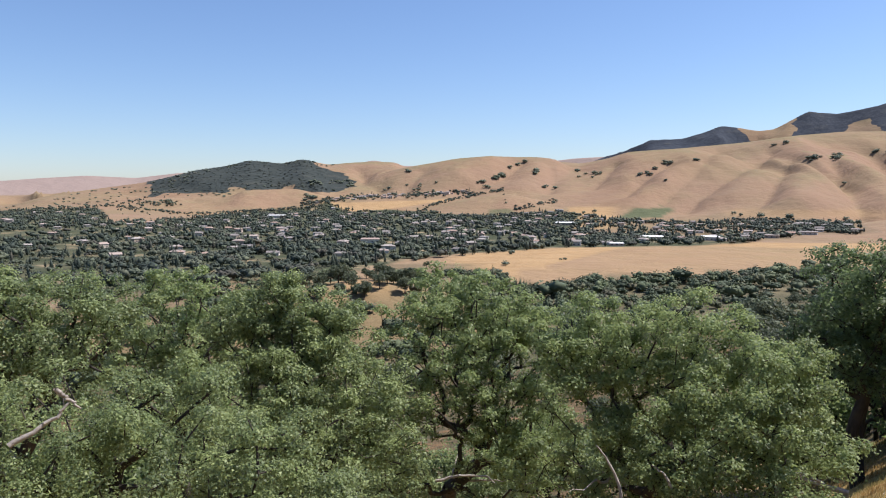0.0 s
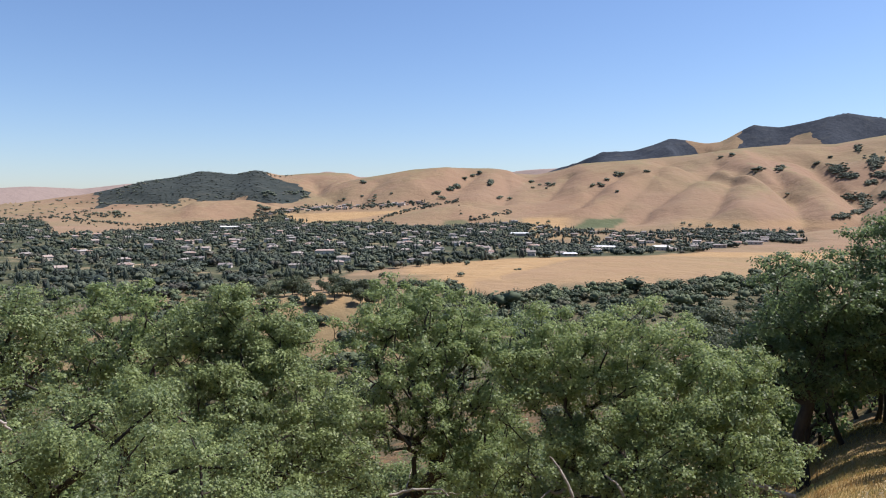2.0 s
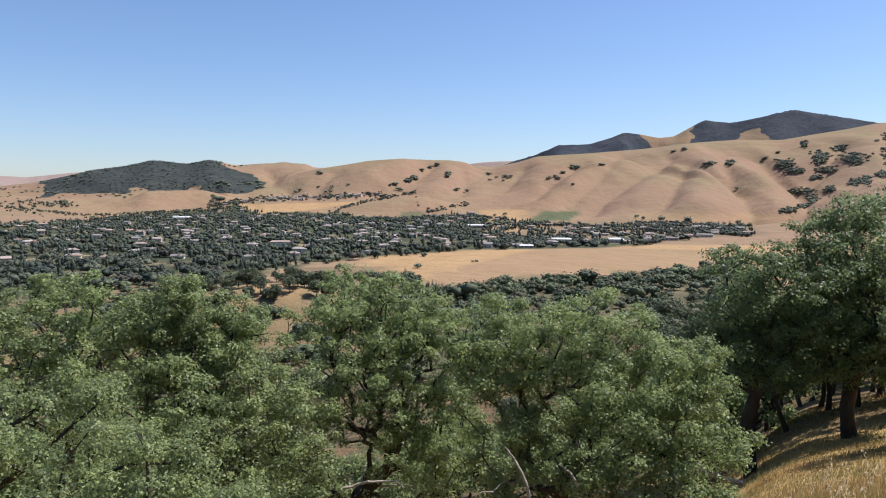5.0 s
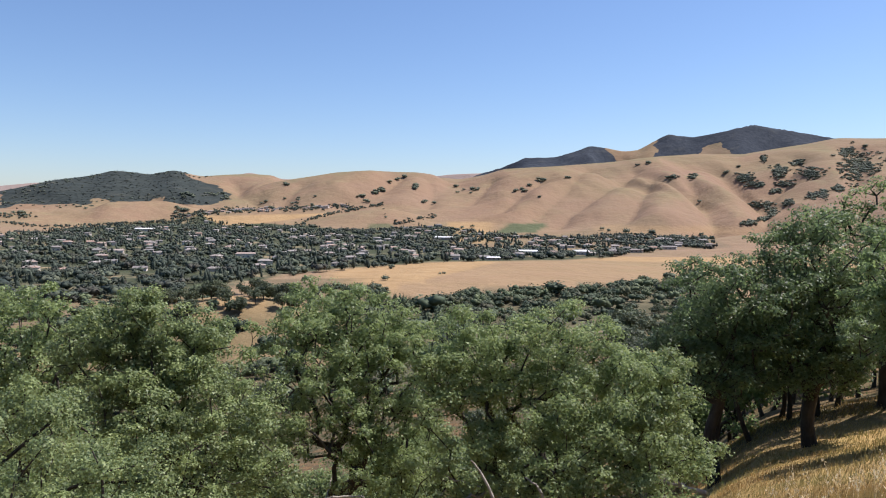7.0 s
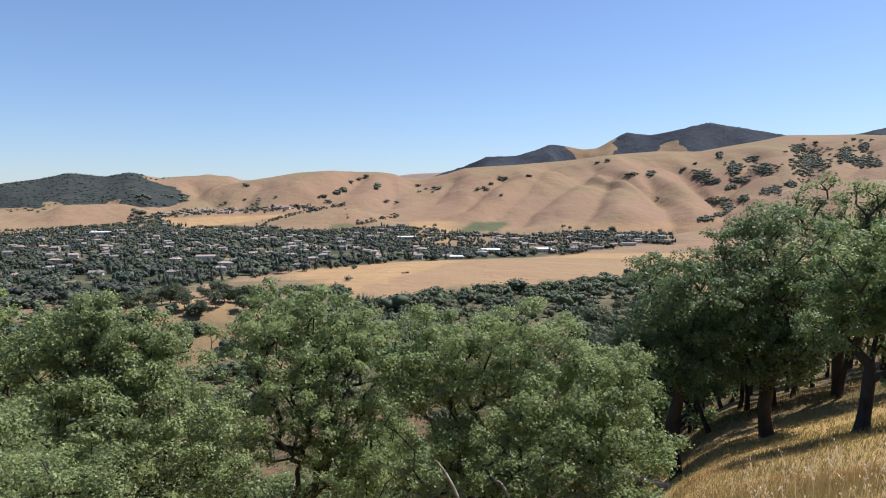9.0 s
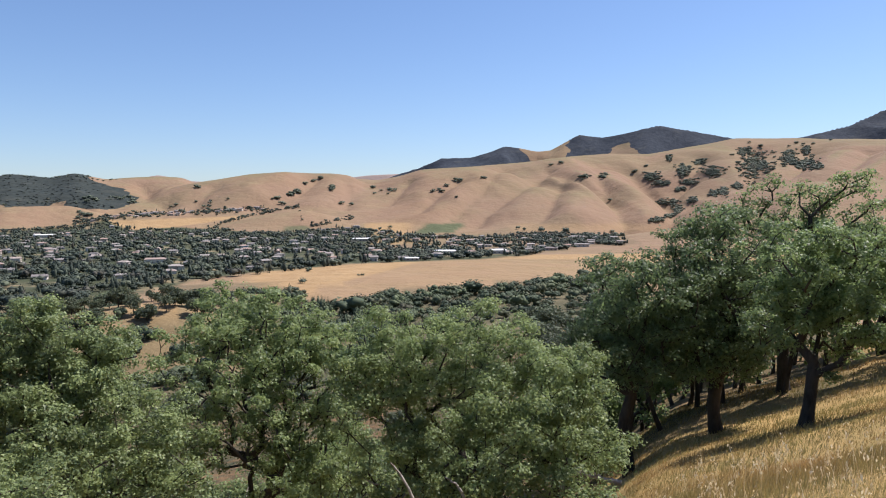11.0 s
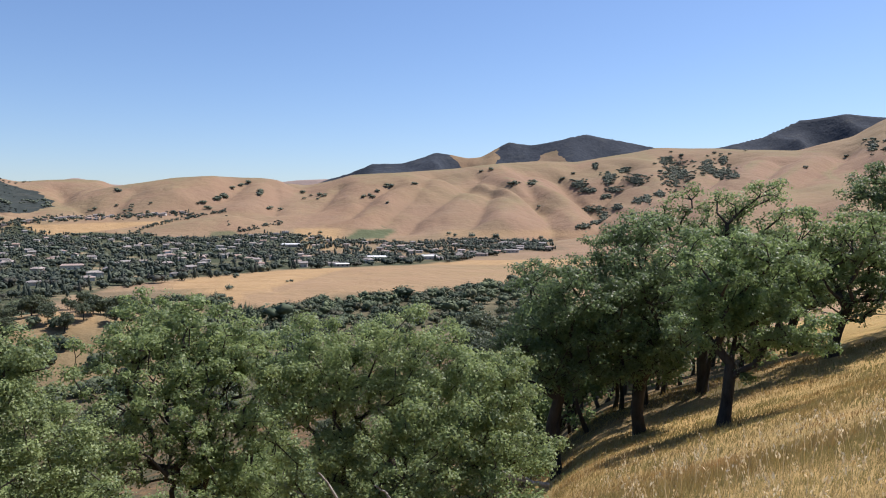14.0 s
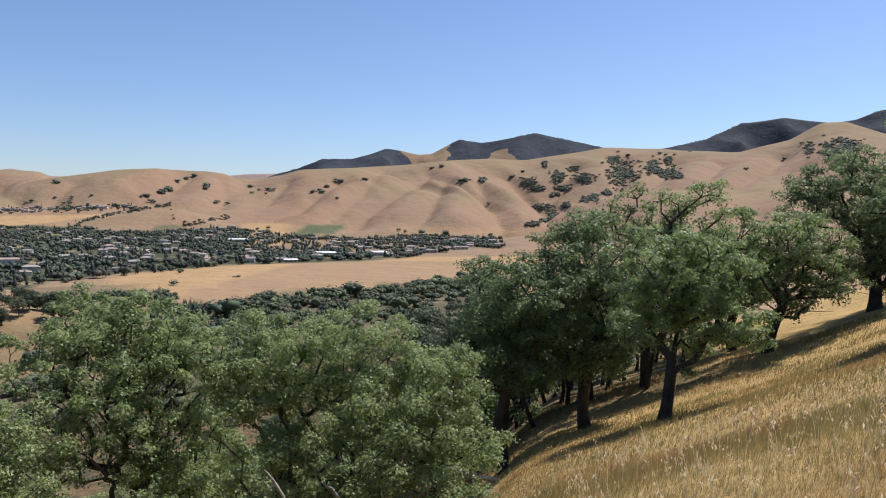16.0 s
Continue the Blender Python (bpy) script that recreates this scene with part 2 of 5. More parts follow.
def part(name, data, parent, label=""):
    ob = new(name, data)
    ob.parent = parent
    return tagged(ob, label)


def soft_steps(x, lo, hi):
    t = np.clip((x - lo) / (hi - lo), 0, 1)
    return t * t * (3 - 2 * t)


# ---- the land ----
BEAR = np.linspace(-180, 180, 3601)


def profile(points, blur=5):
    """A smooth curve over the bearing from (degrees, value) points."""
    p = np.array(points, float)
    v = np.interp(BEAR, p[:, 0], p[:, 1])
    w = np.hanning(blur * 2 + 1)
    return np.convolve(np.pad(v, blur, mode="edge"), w / w.sum(), "valid")


# ridges: bearing in degrees, height of the crest in degrees over the eye's level
CREST = profile([(-180, 1.0), (-60, -0.5), (-33, -1.0), (-31, -0.8), (-28.7, -0.1), (-26, 0.35), (-22.4, 0.9), (-20.5, 1.32), (-18.7, 1.8), (-16.5, 2.2),
                 (-14.8, 2.64), (-14.0, 2.58), (-12.3, 2.4), (-10.8, 2.78), (-8.9, 2.35), (-7.2, 2.5), (-5.4, 2.62), (-3.7, 2.55), (-3.0, 2.2), (-1.1, 2.0),
                 (1.1, 2.2), (3.8, 2.4), (7.7, 2.5), (9.2, 2.55), (10.7, 2.42), (12.6, 2.80), (14.1, 3.26), (17.7, 3.47), (21.6, 3.75), (23.5, 3.95),
                 (25.8, 4.2), (28.4, 4.35), (31.5, 4.2), (34.5, 4.63), (37.5, 5.17), (41.4, 5.05), (44, 4.84), (47.1, 4.7), (48.6, 5.07), (50.4, 5.42),
                 (52.3, 6.4), (53.9, 6.45), (56.2, 5.6), (65, 5.5), (100, 3), (180, 1)])
PEAKS = profile([(-180, 0), (6, 0), (10, 2.0), (12.6, 3.0), (14.1, 3.45), (15.7, 4.14), (18.1, 4.21), (19.3, 4.55), (20.6, 5.03), (22.0, 4.87), (23.2, 4.62), (24.2, 4.7),
                 (26.4, 5.85), (28.0, 5.56), (30.4, 6.0), (32.3, 6.39), (34.5, 5.87), (37.3, 5.25), (40, 4.8), (42.4, 5.2), (44.8, 5.77), (47.1, 6.8), (50, 7.08),
                 (51.5, 6.78), (53, 6.55), (54.4, 6.72), (55.4, 7.19), (57, 7.5), (62, 7.8), (90, 4), (180, 0)], 3)
FARTHEST = profile([(-180, 1), (-60, 1.0), (-31, 0.98), (-28.6, 1.2), (-26, 1.39), (-22.7, 1.26), (-19.7, 1.66), (-12, 1.6), (-8, 2.2), (-5.4, 2.74), (-3, 2.3), (5, 2.2),
                    (9.9, 2.82), (11.1, 2.89), (13, 2.96), (60, 2.5), (180, 1)])
FOOT = profile([(-180, -1), (-31, -1.4), (-24, -1.2), (-19, -1.5), (-14.5, -1.5), (-9.8, -1.3), (-1, -1.4), (3.4, -1.5), (9.5, -1.4), (13, -1.7), (17.8, -2.0),
                (26, -1.7), (32, -1.4), (40, -1.2), (180, -1)], 30)
CREST_R = profile([(-180, 3000), (-35, 2900), (-20, 3000), (-8, 3050), (2, 3000), (10, 2800), (18, 2700), (26, 3000), (37, 3300), (47, 3100), (54, 3300), (60, 3300), (180, 3000)], 30)
FOOT_R = profile([(-180, 1900), (-30, 2000), (-14, 1950), (0, 1850), (13, 1700), (20, 1600), (30, 1500), (40, 1300), (60, 1100), (180, 1500)], 30)


def at_bearing(curve, az):
    return np.interp(az, BEAR, curve)


def bump(az, r, a0, r0, wa, wr, h):
    return h * np.exp(-((az - a0) / wa) ** 2 - ((r - r0) / wr) ** 2)


def ridge(points, dist, front, back):
    """A ridge before the crest: its skyline over the bearing, its distance and the reach of its two slopes."""
    return profile([(-180, -6), (points[0][0] - 6, -6), *points, (points[-1][0] + 6, -6), (180, -6)], 6), dist, front, back


RIDGES = [
    ridge([(-6, 1.5), (-4, 2.0), (-2.2, 2.34), (-1.1, 2.5), (1.1, 2.88), (3.8, 3.06), (7.2, 2.97), (8.7, 2.8), (9.7, 2.22), (10.8, 1.41), (11.85, 0.54), (13.1, -0.2), (15, -1.6)], 2650, 650, 320),
    ridge([(-3, -1.7), (-1.6, -1.14), (0.7, -0.54), (2.7, -0.12), (5.1, 0.14), (6.8, -0.16), (8.0, -0.59), (9.7, -1.2)], 2000, 260, 160),
    ridge([(-26, -2.3), (-24.3, -1.97), (-23.2, -1.58), (-20.5, -1.07), (-16.5, -0.25), (-15.3, 0.36), (-13, 0.48), (-11.1, 0.5), (-9.4, 0.02), (-7.8, -0.7), (-6, -1.4)], 2250, 330, 160),
    ridge([(27.5, -2.4), (29.0, -1.8), (30.7, -1.2), (32.9, -0.68), (34.6, 0.06), (36.6, 0.83), (38.7, 1.54), (40.2, 1.86), (43.0, 2.05), (46.7, 1.7), (50.2, 1.8), (56, 1.6)], 1750, 620, 260),
    ridge([(31, 0.8), (33.3, 1.7), (34.5, 2.34), (35.8, 2.75), (36.6, 2.87), (37.6, 2.48), (38.7, 1.7), (40, 0.8)], 2250, 420, 220),
]


def carve(x, y, r):
    """Gullies cut into the hills and spurs standing out between them."""
    out = np.zeros_like(r)
    far = r > 1300
    if not np.any(far):
        return out
    px, py = x[far], y[far]
    sum_ = np.zeros_like(px)
    for depth, width, line in CREASES:
        best = np.full_like(px, 1e9)
        for (ax, ay), (bx, by) in zip(line[:-1], line[1:]):
            dx, dy = bx - ax, by - ay
            t = np.clip(((px - ax) * dx + (py - ay) * dy) / (dx * dx + dy * dy), 0, 1)
            best = np.minimum(best, np.hypot(px - ax - t * dx, py - ay - t * dy))
        sum_ = sum_ + depth * np.exp(-best / width) if depth < 0 else sum_ + depth * np.exp(-(best / width) ** 2)
    out[far] = sum_
    return out


CREASES = []


def height(x, y, carved=True):
    """The height of the ground over the valley floor at x, y (arrays)."""
    x, y = np.asarray(x, float), np.asarray(y, float)
    r, az = np.hypot(x, y), np.degrees(np.arctan2(x, y))
    # valley floor, rising to the foot of the hills
    foot_r, foot_z = at_bearing(FOOT_R, az), EYE + at_bearing(FOOT_R, az) * np.tan(np.radians(at_bearing(FOOT, az)))
    floor = foot_z * soft_steps(r, 800, foot_r + 200) + 1.2 * fractal(x / 140, y / 140, 2, 3)
    # hills with spurs running down from the crest
    crest_r = at_bearing(CREST_R, az) * (1 + 0.02 * value_noise(az / 5, az * 0, 11))
    crest_z = EYE + crest_r * np.tan(np.radians(at_bearing(CREST, az)))
    s = (r - foot_r) / (crest_r - foot_r)
    sc = np.clip(s, 0, 1)
    # spurs and gullies wander down the slope
    along, across = r + 160 * value_noise(x / 700, y / 700, 21), np.radians(az) * 2400 + 260 * value_noise(x / 600 + 7, y / 600, 22) + 0.25 * r
    n1, n2, n3 = value_noise(across / 400, along / 1300, 31), value_noise(across / 190, along / 700, 41), fractal(across / 85, along / 320, 2, 51)
    spur = np.sqrt(n1 * n1 + 0.02) * 1.7 - 0.7 + 0.55 * (np.sqrt(n2 * n2 + 0.012) * 1.8 - 0.7) + 0.22 * (np.sqrt(n3 * n3 + 0.01) - 0.4)
    spur = np.where(spur > 0, spur, 0.5 * spur)
    rise = 0.35 * sc + 0.65 * sc * sc * (3 - 2 * sc)
    hill = (crest_z - foot_z) * rise - (0.17 * (crest_z - foot_z) + 6) * spur * np.sin(np.pi * sc) ** 0.9 * (1 - 0.3 * sc)
    hill = np.where(s > 1, (crest_z - foot_z) * (1 - 0.5 * soft_steps(s, 1, 1.5)), hill)
    z = floor + np.where(s > 0, hill, 0)
    z = z + bump(az, r, -21.5, 2250, 4, 260, 3) + bump(az, r, -1.5, 2250, 4.0, 200, 14)
    # lower ridges that stand before the crest
    for crest, dist, front, back in RIDGES:
        top_r = dist * (1 + 0.02 * value_noise(az / 3, az * 0 + dist, 12))
        top_z = EYE + top_r * np.tan(np.radians(at_bearing(crest, az)))
        u = np.clip(np.where(r < top_r, (top_r - r) / front, (r - top_r) / back), 0, 1)
        g = 0.45 * (1 - u) + 0.275 * (1 + np.cos(np.pi * u))
        over = floor - 5 + (top_z - floor + 5) * g - (0.20 * np.maximum(top_z - floor, 0) + 3) * spur * np.sin(np.pi * u)
        k = np.clip(0.5 + (over - z) / 16, 0, 1)
        z = np.where((top_z > floor) & (u < 1), z + (over - z) * k + 8 * k * (1 - k), z)
    if carved:
        z = z + carve(x, y, r)
    # the dark mountains behind, and the farthest range
    peak_r = 4100 + 150 * value_noise(az / 6, az * 0, 61)
    peak_z = EYE + peak_r * np.tan(np.radians(at_bearing(PEAKS, az)))
    wide = 650 + 0 * az
    q = np.clip(1 - np.abs(r - peak_r) / wide, 0, 1)
    ribs = np.abs(value_noise((az + (r - peak_r) / 400) / 2.2, r / 900, 71)) * 2 - 0.7
    z = np.maximum(z, peak_z * (q ** 0.9) - 70 * ribs * np.sin(np.pi * q) ** 1.0)
    far_r = 4700
    far_z = EYE + far_r * np.tan(np.radians(at_bearing(FARTHEST, az)))
    z = np.maximum(z, far_z * np.clip(1 - np.abs(r - far_r) / 420, 0, 1) ** 0.8)
    # the field's low swell
    z = z + bump(az, r, 17, 700, 11, 170, 5)
    # the near hillside, falling away ahead and to the left
    fall = np.where(y > 0, EYE * 1.08 * (1 - np.exp(-0.45 * np.abs(y) / (EYE * 1.08))), -EYE * 0.7 * (1 - np.exp(-0.40 * np.abs(y) / (EYE * 0.7))))
    side = 0.17 * 120 * np.tanh(x / 120) * np.exp(-(np.maximum(y, 0) / 170) ** 2)
    hump = 22 * np.exp(-((x + 36) / 75) ** 2 - ((y - 330) / 60) ** 2) + 11 * np.exp(-((x - 75) / 50) ** 2 - ((y - 165) / 50) ** 2)
    hump = hump + 5 * np.tanh(0.0016 * np.maximum(x - 15, 0) ** 2 / 5) * np.exp(-(np.maximum(y, 0) / 150) ** 2)
    left = y * math.sin(radians(34.6)) - x * math.cos(radians(34.6))
    hump = hump - 3.4 * soft_steps(left, 0, 8) * soft_steps(r, 5, 13) * (1 - soft_steps(r, 60, 200))
    near = EYE - 1.62 - fall + side + hump + 0.05 * fractal(x / 2.5, y / 2.5, 3, 81) * soft_steps(r, 2, 8) + 0.5 * fractal(x / 22, y / 22, 2, 91) * soft_steps(r, 8, 40)
    return np.where(r < 600, near * (1 - soft_steps(r, 380, 600)) + z * soft_steps(r, 380, 600), z)


SIGHT_R = np.concatenate([np.geomspace(3, 600, 500), np.arange(604, 4880, 4.0)])


def on_line(az, el, h):
    """The place where the line of that bearing and height in degrees from the first eye meets the heights h along it."""
    a = radians(az)
    over = (h - EYE) / SIGHT_R >= math.tan(radians(el))
    i = int(np.argmax(over)) if over.any() else int(np.argmax((h - EYE) / SIGHT_R))
    r = SIGHT_R[i]
    return r * math.sin(a), r * math.cos(a), float(h[i]), r


# gullies (negative) and spurs: height, half width in metres, bearings and heights in degrees down the slope
for depth, width, line in [
        (-20, 60, [(24.1, 3.1), (21.95, 1.76), (19.3, 0.0), (18.4, -0.7)]), (-26, 55, [(27.3, 3.3), (27.9, 2.85), (28.55, 1.1), (29.6, 0.0), (30.1, -0.66)]),
        (-34, 65, [(30.2, 3.4), (30.9, 2.61), (32.4, 1.74), (33.3, 0.44), (32.9, -0.43), (30.7, -0.87)]), (-24, 50, [(35.3, 4.0), (34.6, 3.0), (33.4, 1.8)]),
        (-16, 45, [(25.5, 2.4), (24.2, 0.2), (23.7, -0.67)]), (-24, 60, [(17.1, 2.4), (15.3, 1.3), (14.0, 0.0)]), (-34, 75, [(39.0, 4.6), (38.9, 3.6), (38.5, 2.7)]),
        (-22, 60, [(42.5, 4.3), (42.0, 3.4), (40.5, 2.6)]), (-22, 60, [(46.0, 4.2), (45.0, 3.2), (43.5, 2.4)]), (-22, 60, [(50.0, 4.6), (48.5, 3.6), (47.0, 2.6)]),
        (-18, 45, [(6.2, 2.5), (4.5, 1.4), (2.9, 0.9), (1.0, 0.4)]), (-15, 50, [(-1.5, 2.1), (-2.5, 1.2), (-3.0, 0.4)]), (-14, 40, [(8.3, 2.4), (8.6, 1.2), (8.2, 0.4)]),
        (-14, 45, [(-6.5, 2.1), (-5.6, 1.2), (-5.0, 0.5)]), (-14, 40, [(13.2, 2.5), (12.4, 1.6), (11.6, 0.8)]), (-16, 45, [(20.6, 3.2), (19.4, 2.2), (18.0, 0.9), (16.6, -0.3)]),
        (18, 110, [(20.2, 2.85), (17.1, 1.5), (14.9, 0.0)]), (15, 80, [(24.6, 2.85), (23.3, 1.54), (21.1, 0.0)]), (24, 80, [(26.3, 2.6), (26.4, 1.75), (26.4, 0.43), (25.9, -0.67)]), (14, 60, [(28.9, 2.9), (30.5, 1.5), (31.6, 0.2)]),
        (12, 80, [(3.6, 2.6), (2.0, 1.6), (0.4, 0.8)]), (14, 80, [(7.2, 2.5), (6.8, 1.4), (6.0, 0.6)]), (14, 70, [(44.6, 4.2), (43.4, 3.4), (42.2, 2.6)]), (14, 70, [(48.0, 4.2), (46.8, 3.4), (45.4, 2.6)])]:
    spots = []
    for az, el in line:
        a = radians(az)
        spots.append(on_line(az, el, height(SIGHT_R * math.sin(a), SIGHT_R * math.cos(a), False))[:2])
    CREASES.append((depth * 1.3, width * 0.95, spots))

SIGHT_AZ = np.arange(-40, 70, 0.2)
SIGHT_H = np.stack([height(SIGHT_R * math.sin(radians(a)), SIGHT_R * math.cos(radians(a))) for a in SIGHT_AZ])


def sight(az, el):
    """The place where the line of that bearing and height in degrees from the first eye meets the land."""
    k = (az - SIGHT_AZ[0]) / 0.2
    i = min(max(int(k), 0), len(SIGHT_AZ) - 2)
    return on_line(az, el, SIGHT_H[i] + (SIGHT_H[i + 1] - SIGHT_H[i]) * (k - i))


def spot(az, r):
    x, y = r * math.sin(radians(az)), r * math.cos(radians(az))
    return x, y, float(height(x, y))


TOWN_TOP = profile([(-180, -1), (-33, -1.0), (-25.2, -0.9), (-24.4, -1.95), (-19.3, -1.75), (-15.3, -1.25), (-10.5, -0.95), (-9, -0.55), (-7.5, -1.15), (-1, -1.25), (3.4, -1.6), (9, -1.15),
                    (12.6, -1.8), (17.8, -2.0), (22, -1.75), (28, -2.0), (29.5, -1.9), (31, -2.4), (33, -4), (180, -4)], 4)
TOWN_LOW = profile([(-180, -6), (-33, -7), (-10, -6.4), (-6.4, -5.6), (-1, -4.9), (4.3, -4.45), (9.5, -4.0), (15, -3.8), (22, -3.5), (26, -2.85), (31, -2.5), (40, -2), (180, -2)], 4)


def covers(x, y, z):
    """Land cover: scrub, crop, town; straw, earth, green tinge; near dry grass; painted haze far off, red where steep.
    """
    r, az = np.hypot(x, y), np.degrees(np.arctan2(x, y))
    el = np.degrees(np.arctan2(z - EYE, r))
    wob = 0.25 * fractal(x / 120, y / 120, 3, 101)
    true_az, true_el = az, el
    az, el = az + 0.8 * fractal(x / 260, y / 260, 4, 103) * (r > 1500), el + 0.17 * fractal(x / 110, y / 110, 4, 104) * (r > 1500)
    low = np.interp(az, [-24, -22.8, -19.3, -16.5, -15.3, -11.1, -8.1, -6.3], [1.0, -0.1, 0.0, -0.1, 0.3, 0.4, 0.25, 0.7])
    scrub = soft_steps(el + wob, low - 0.1, low + 0.15) * soft_steps(az + wob, -22.8, -22) * (1 - soft_steps(az + 1.5 * wob + 1.7 * (el - 0.7), -6.9, -6.2)) * (r < 3600) * (r > 2290)
    gold = soft_steps(az + 1.2 * (el - 4.3) + wob, 22.5, 23.0) * (1 - soft_steps(az - 0.5 * (el - 4.6) + wob, 25.2, 25.6))
    gold = gold + (1 - soft_steps(el + 0.75 * np.abs(az - 29.8) + 0.6 * wob, 5.0, 5.25)) * (az > 26.5) * (az < 32.5)
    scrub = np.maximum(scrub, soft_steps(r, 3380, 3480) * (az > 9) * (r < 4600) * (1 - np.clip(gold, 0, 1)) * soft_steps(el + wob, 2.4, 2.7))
    crop = soft_steps(az, 13.2 + (el + 1.9) * 1.6, 13.6 + (el + 1.9) * 1.6) * (1 - soft_steps(az, 16.2 + (el + 1.9) * 1.3, 16.6 + (el + 1.9) * 1.3)) * soft_steps(el, -1.95, -1.85) * (1 - soft_steps(el, -0.85, -0.75))
    crop = np.maximum(crop, 0.8 * soft_steps(az, 3.4, 3.8) * (1 - soft_steps(az, 5.6, 6.0)) * soft_steps(el, -1.7, -1.6) * (1 - soft_steps(el, -1.3, -1.2)))
    az, el = true_az + 0.15 * wob, true_el + 0.15 * wob
    top, bot = at_bearing(TOWN_TOP, az), at_bearing(TOWN_LOW, az)
    town = soft_steps(el + 0.3 * wob, bot - 0.05, bot + 0.05) * (1 - soft_steps(el + 0.3 * wob, top - 0.05, top + 0.05)) * (r > 480) * (r < 2600)
    under = 0.45 * (r > 190) * (r < 640) * (1 - soft_steps(el, bot - 0.1, bot)) * (1 - soft_steps(az, 1, 4)) * (1 - 0.95 * ((az > -7.6) & (az < -4.4) & (el > -7.8))) * (1 - 0.95 * ((az > -12.2) & (az < -9.6) & (el > -6.5)))
    field_low = np.interp(az, [3, 5.2, 9.5, 13, 18, 22, 25.6, 30], [-5.6, -6.9, -6.9, -6.4, -6.15, -5.55, -4.9, -4.3])
    under = np.maximum(under, 0.8 * (r > 190) * (r < 640) * (az > 3) * (1 - soft_steps(el, field_low - 0.1, field_low)) * (1 - soft_steps(az, 27, 30)))
    town = np.maximum(town * (1 - 0.7 * soft_steps(az, 9.5, 11) * soft_steps(el + 0.4 * wob, -3.5, -3.2)), under)
    straw = soft_steps(az, -8.9, -8.5) * (1 - soft_steps(az, 0.3, 0.7)) * soft_steps(el, -1.25 + 0.15 * np.maximum(az + 5, 0), -1.15 + 0.15 * np.maximum(az + 5, 0)) * (1 - soft_steps(el, -0.35 + 0.03 * az, -0.25 + 0.03 * az))
    straw = np.maximum(straw, 0.9 * soft_steps(az, 9.5, 10) * (1 - soft_steps(az, 12.5, 14)) * soft_steps(el, -2.6, -2.5) * (1 - soft_steps(el, -1.0, -0.8)))
    line = np.interp(az, [0, 5.2, 9, 11, 13.4, 15], [-6.5, -6.2, -5.2, -4.75, -4.1, -3.7])
    straw = np.maximum(straw, (0.35 + 0.6 * soft_steps(el, line - 0.05, line + 0.05)) * (r > 440) * (r < 1000) * soft_steps(az, -1, 2) * (1 - town))
    straw = np.maximum(straw, 0.4 * soft_steps(az, 20.5, 22) * (1 - soft_steps(az, 30, 34)) * soft_steps(el, -1.7, -1.5) * (1 - soft_steps(el, -1.1, -0.9)))
    straw = np.maximum(straw, 0.85 * soft_steps(r, 210, 270) * (1 - soft_steps(r, 400, 440)) * (az < 3))
    earth = (1 - 0.85 * soft_steps(r, 200, 260)) * soft_steps(r, 18, 60) * (1 - soft_steps(r, 250, 420)) * (1 - soft_steps(az, 18, 32)) 
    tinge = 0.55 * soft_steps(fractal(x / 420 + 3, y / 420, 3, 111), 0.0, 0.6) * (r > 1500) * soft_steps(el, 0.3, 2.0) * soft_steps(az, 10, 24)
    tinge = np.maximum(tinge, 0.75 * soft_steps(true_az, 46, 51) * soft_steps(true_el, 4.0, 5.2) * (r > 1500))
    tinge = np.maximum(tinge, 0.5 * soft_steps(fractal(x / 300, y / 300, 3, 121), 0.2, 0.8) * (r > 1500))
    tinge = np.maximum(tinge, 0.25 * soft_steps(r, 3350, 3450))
    # steep ground redder, gentle ground greener: relief put into the colour
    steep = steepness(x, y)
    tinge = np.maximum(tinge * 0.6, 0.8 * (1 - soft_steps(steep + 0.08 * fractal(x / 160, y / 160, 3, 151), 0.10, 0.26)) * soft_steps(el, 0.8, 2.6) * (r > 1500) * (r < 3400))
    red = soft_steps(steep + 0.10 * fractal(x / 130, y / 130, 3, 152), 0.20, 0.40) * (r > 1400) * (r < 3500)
    # where the farthest range gets its haze by colour
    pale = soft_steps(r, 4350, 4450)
    dry = np.maximum(1 - soft_steps(r, 18, 60), soft_steps(az, 20, 30) * (1 - soft_steps(r, 150, 350)))
    # floor behind the right-hand row: leaf litter, and tree shade painted as dark earth
    litter_and_shade = soft_steps(true_az, 25, 28) * (1 - soft_steps(true_az, 43, 48)) * soft_steps(r, 35, 42) * (1 - soft_steps(r, 110, 140))
    dry, earth = dry * (1 - 0.9 * litter_and_shade), np.maximum(earth, litter_and_shade)
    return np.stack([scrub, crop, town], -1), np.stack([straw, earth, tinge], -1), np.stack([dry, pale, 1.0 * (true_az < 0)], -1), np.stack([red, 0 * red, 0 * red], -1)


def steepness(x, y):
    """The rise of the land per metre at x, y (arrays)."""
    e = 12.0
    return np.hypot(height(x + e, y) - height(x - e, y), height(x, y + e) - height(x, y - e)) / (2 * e)


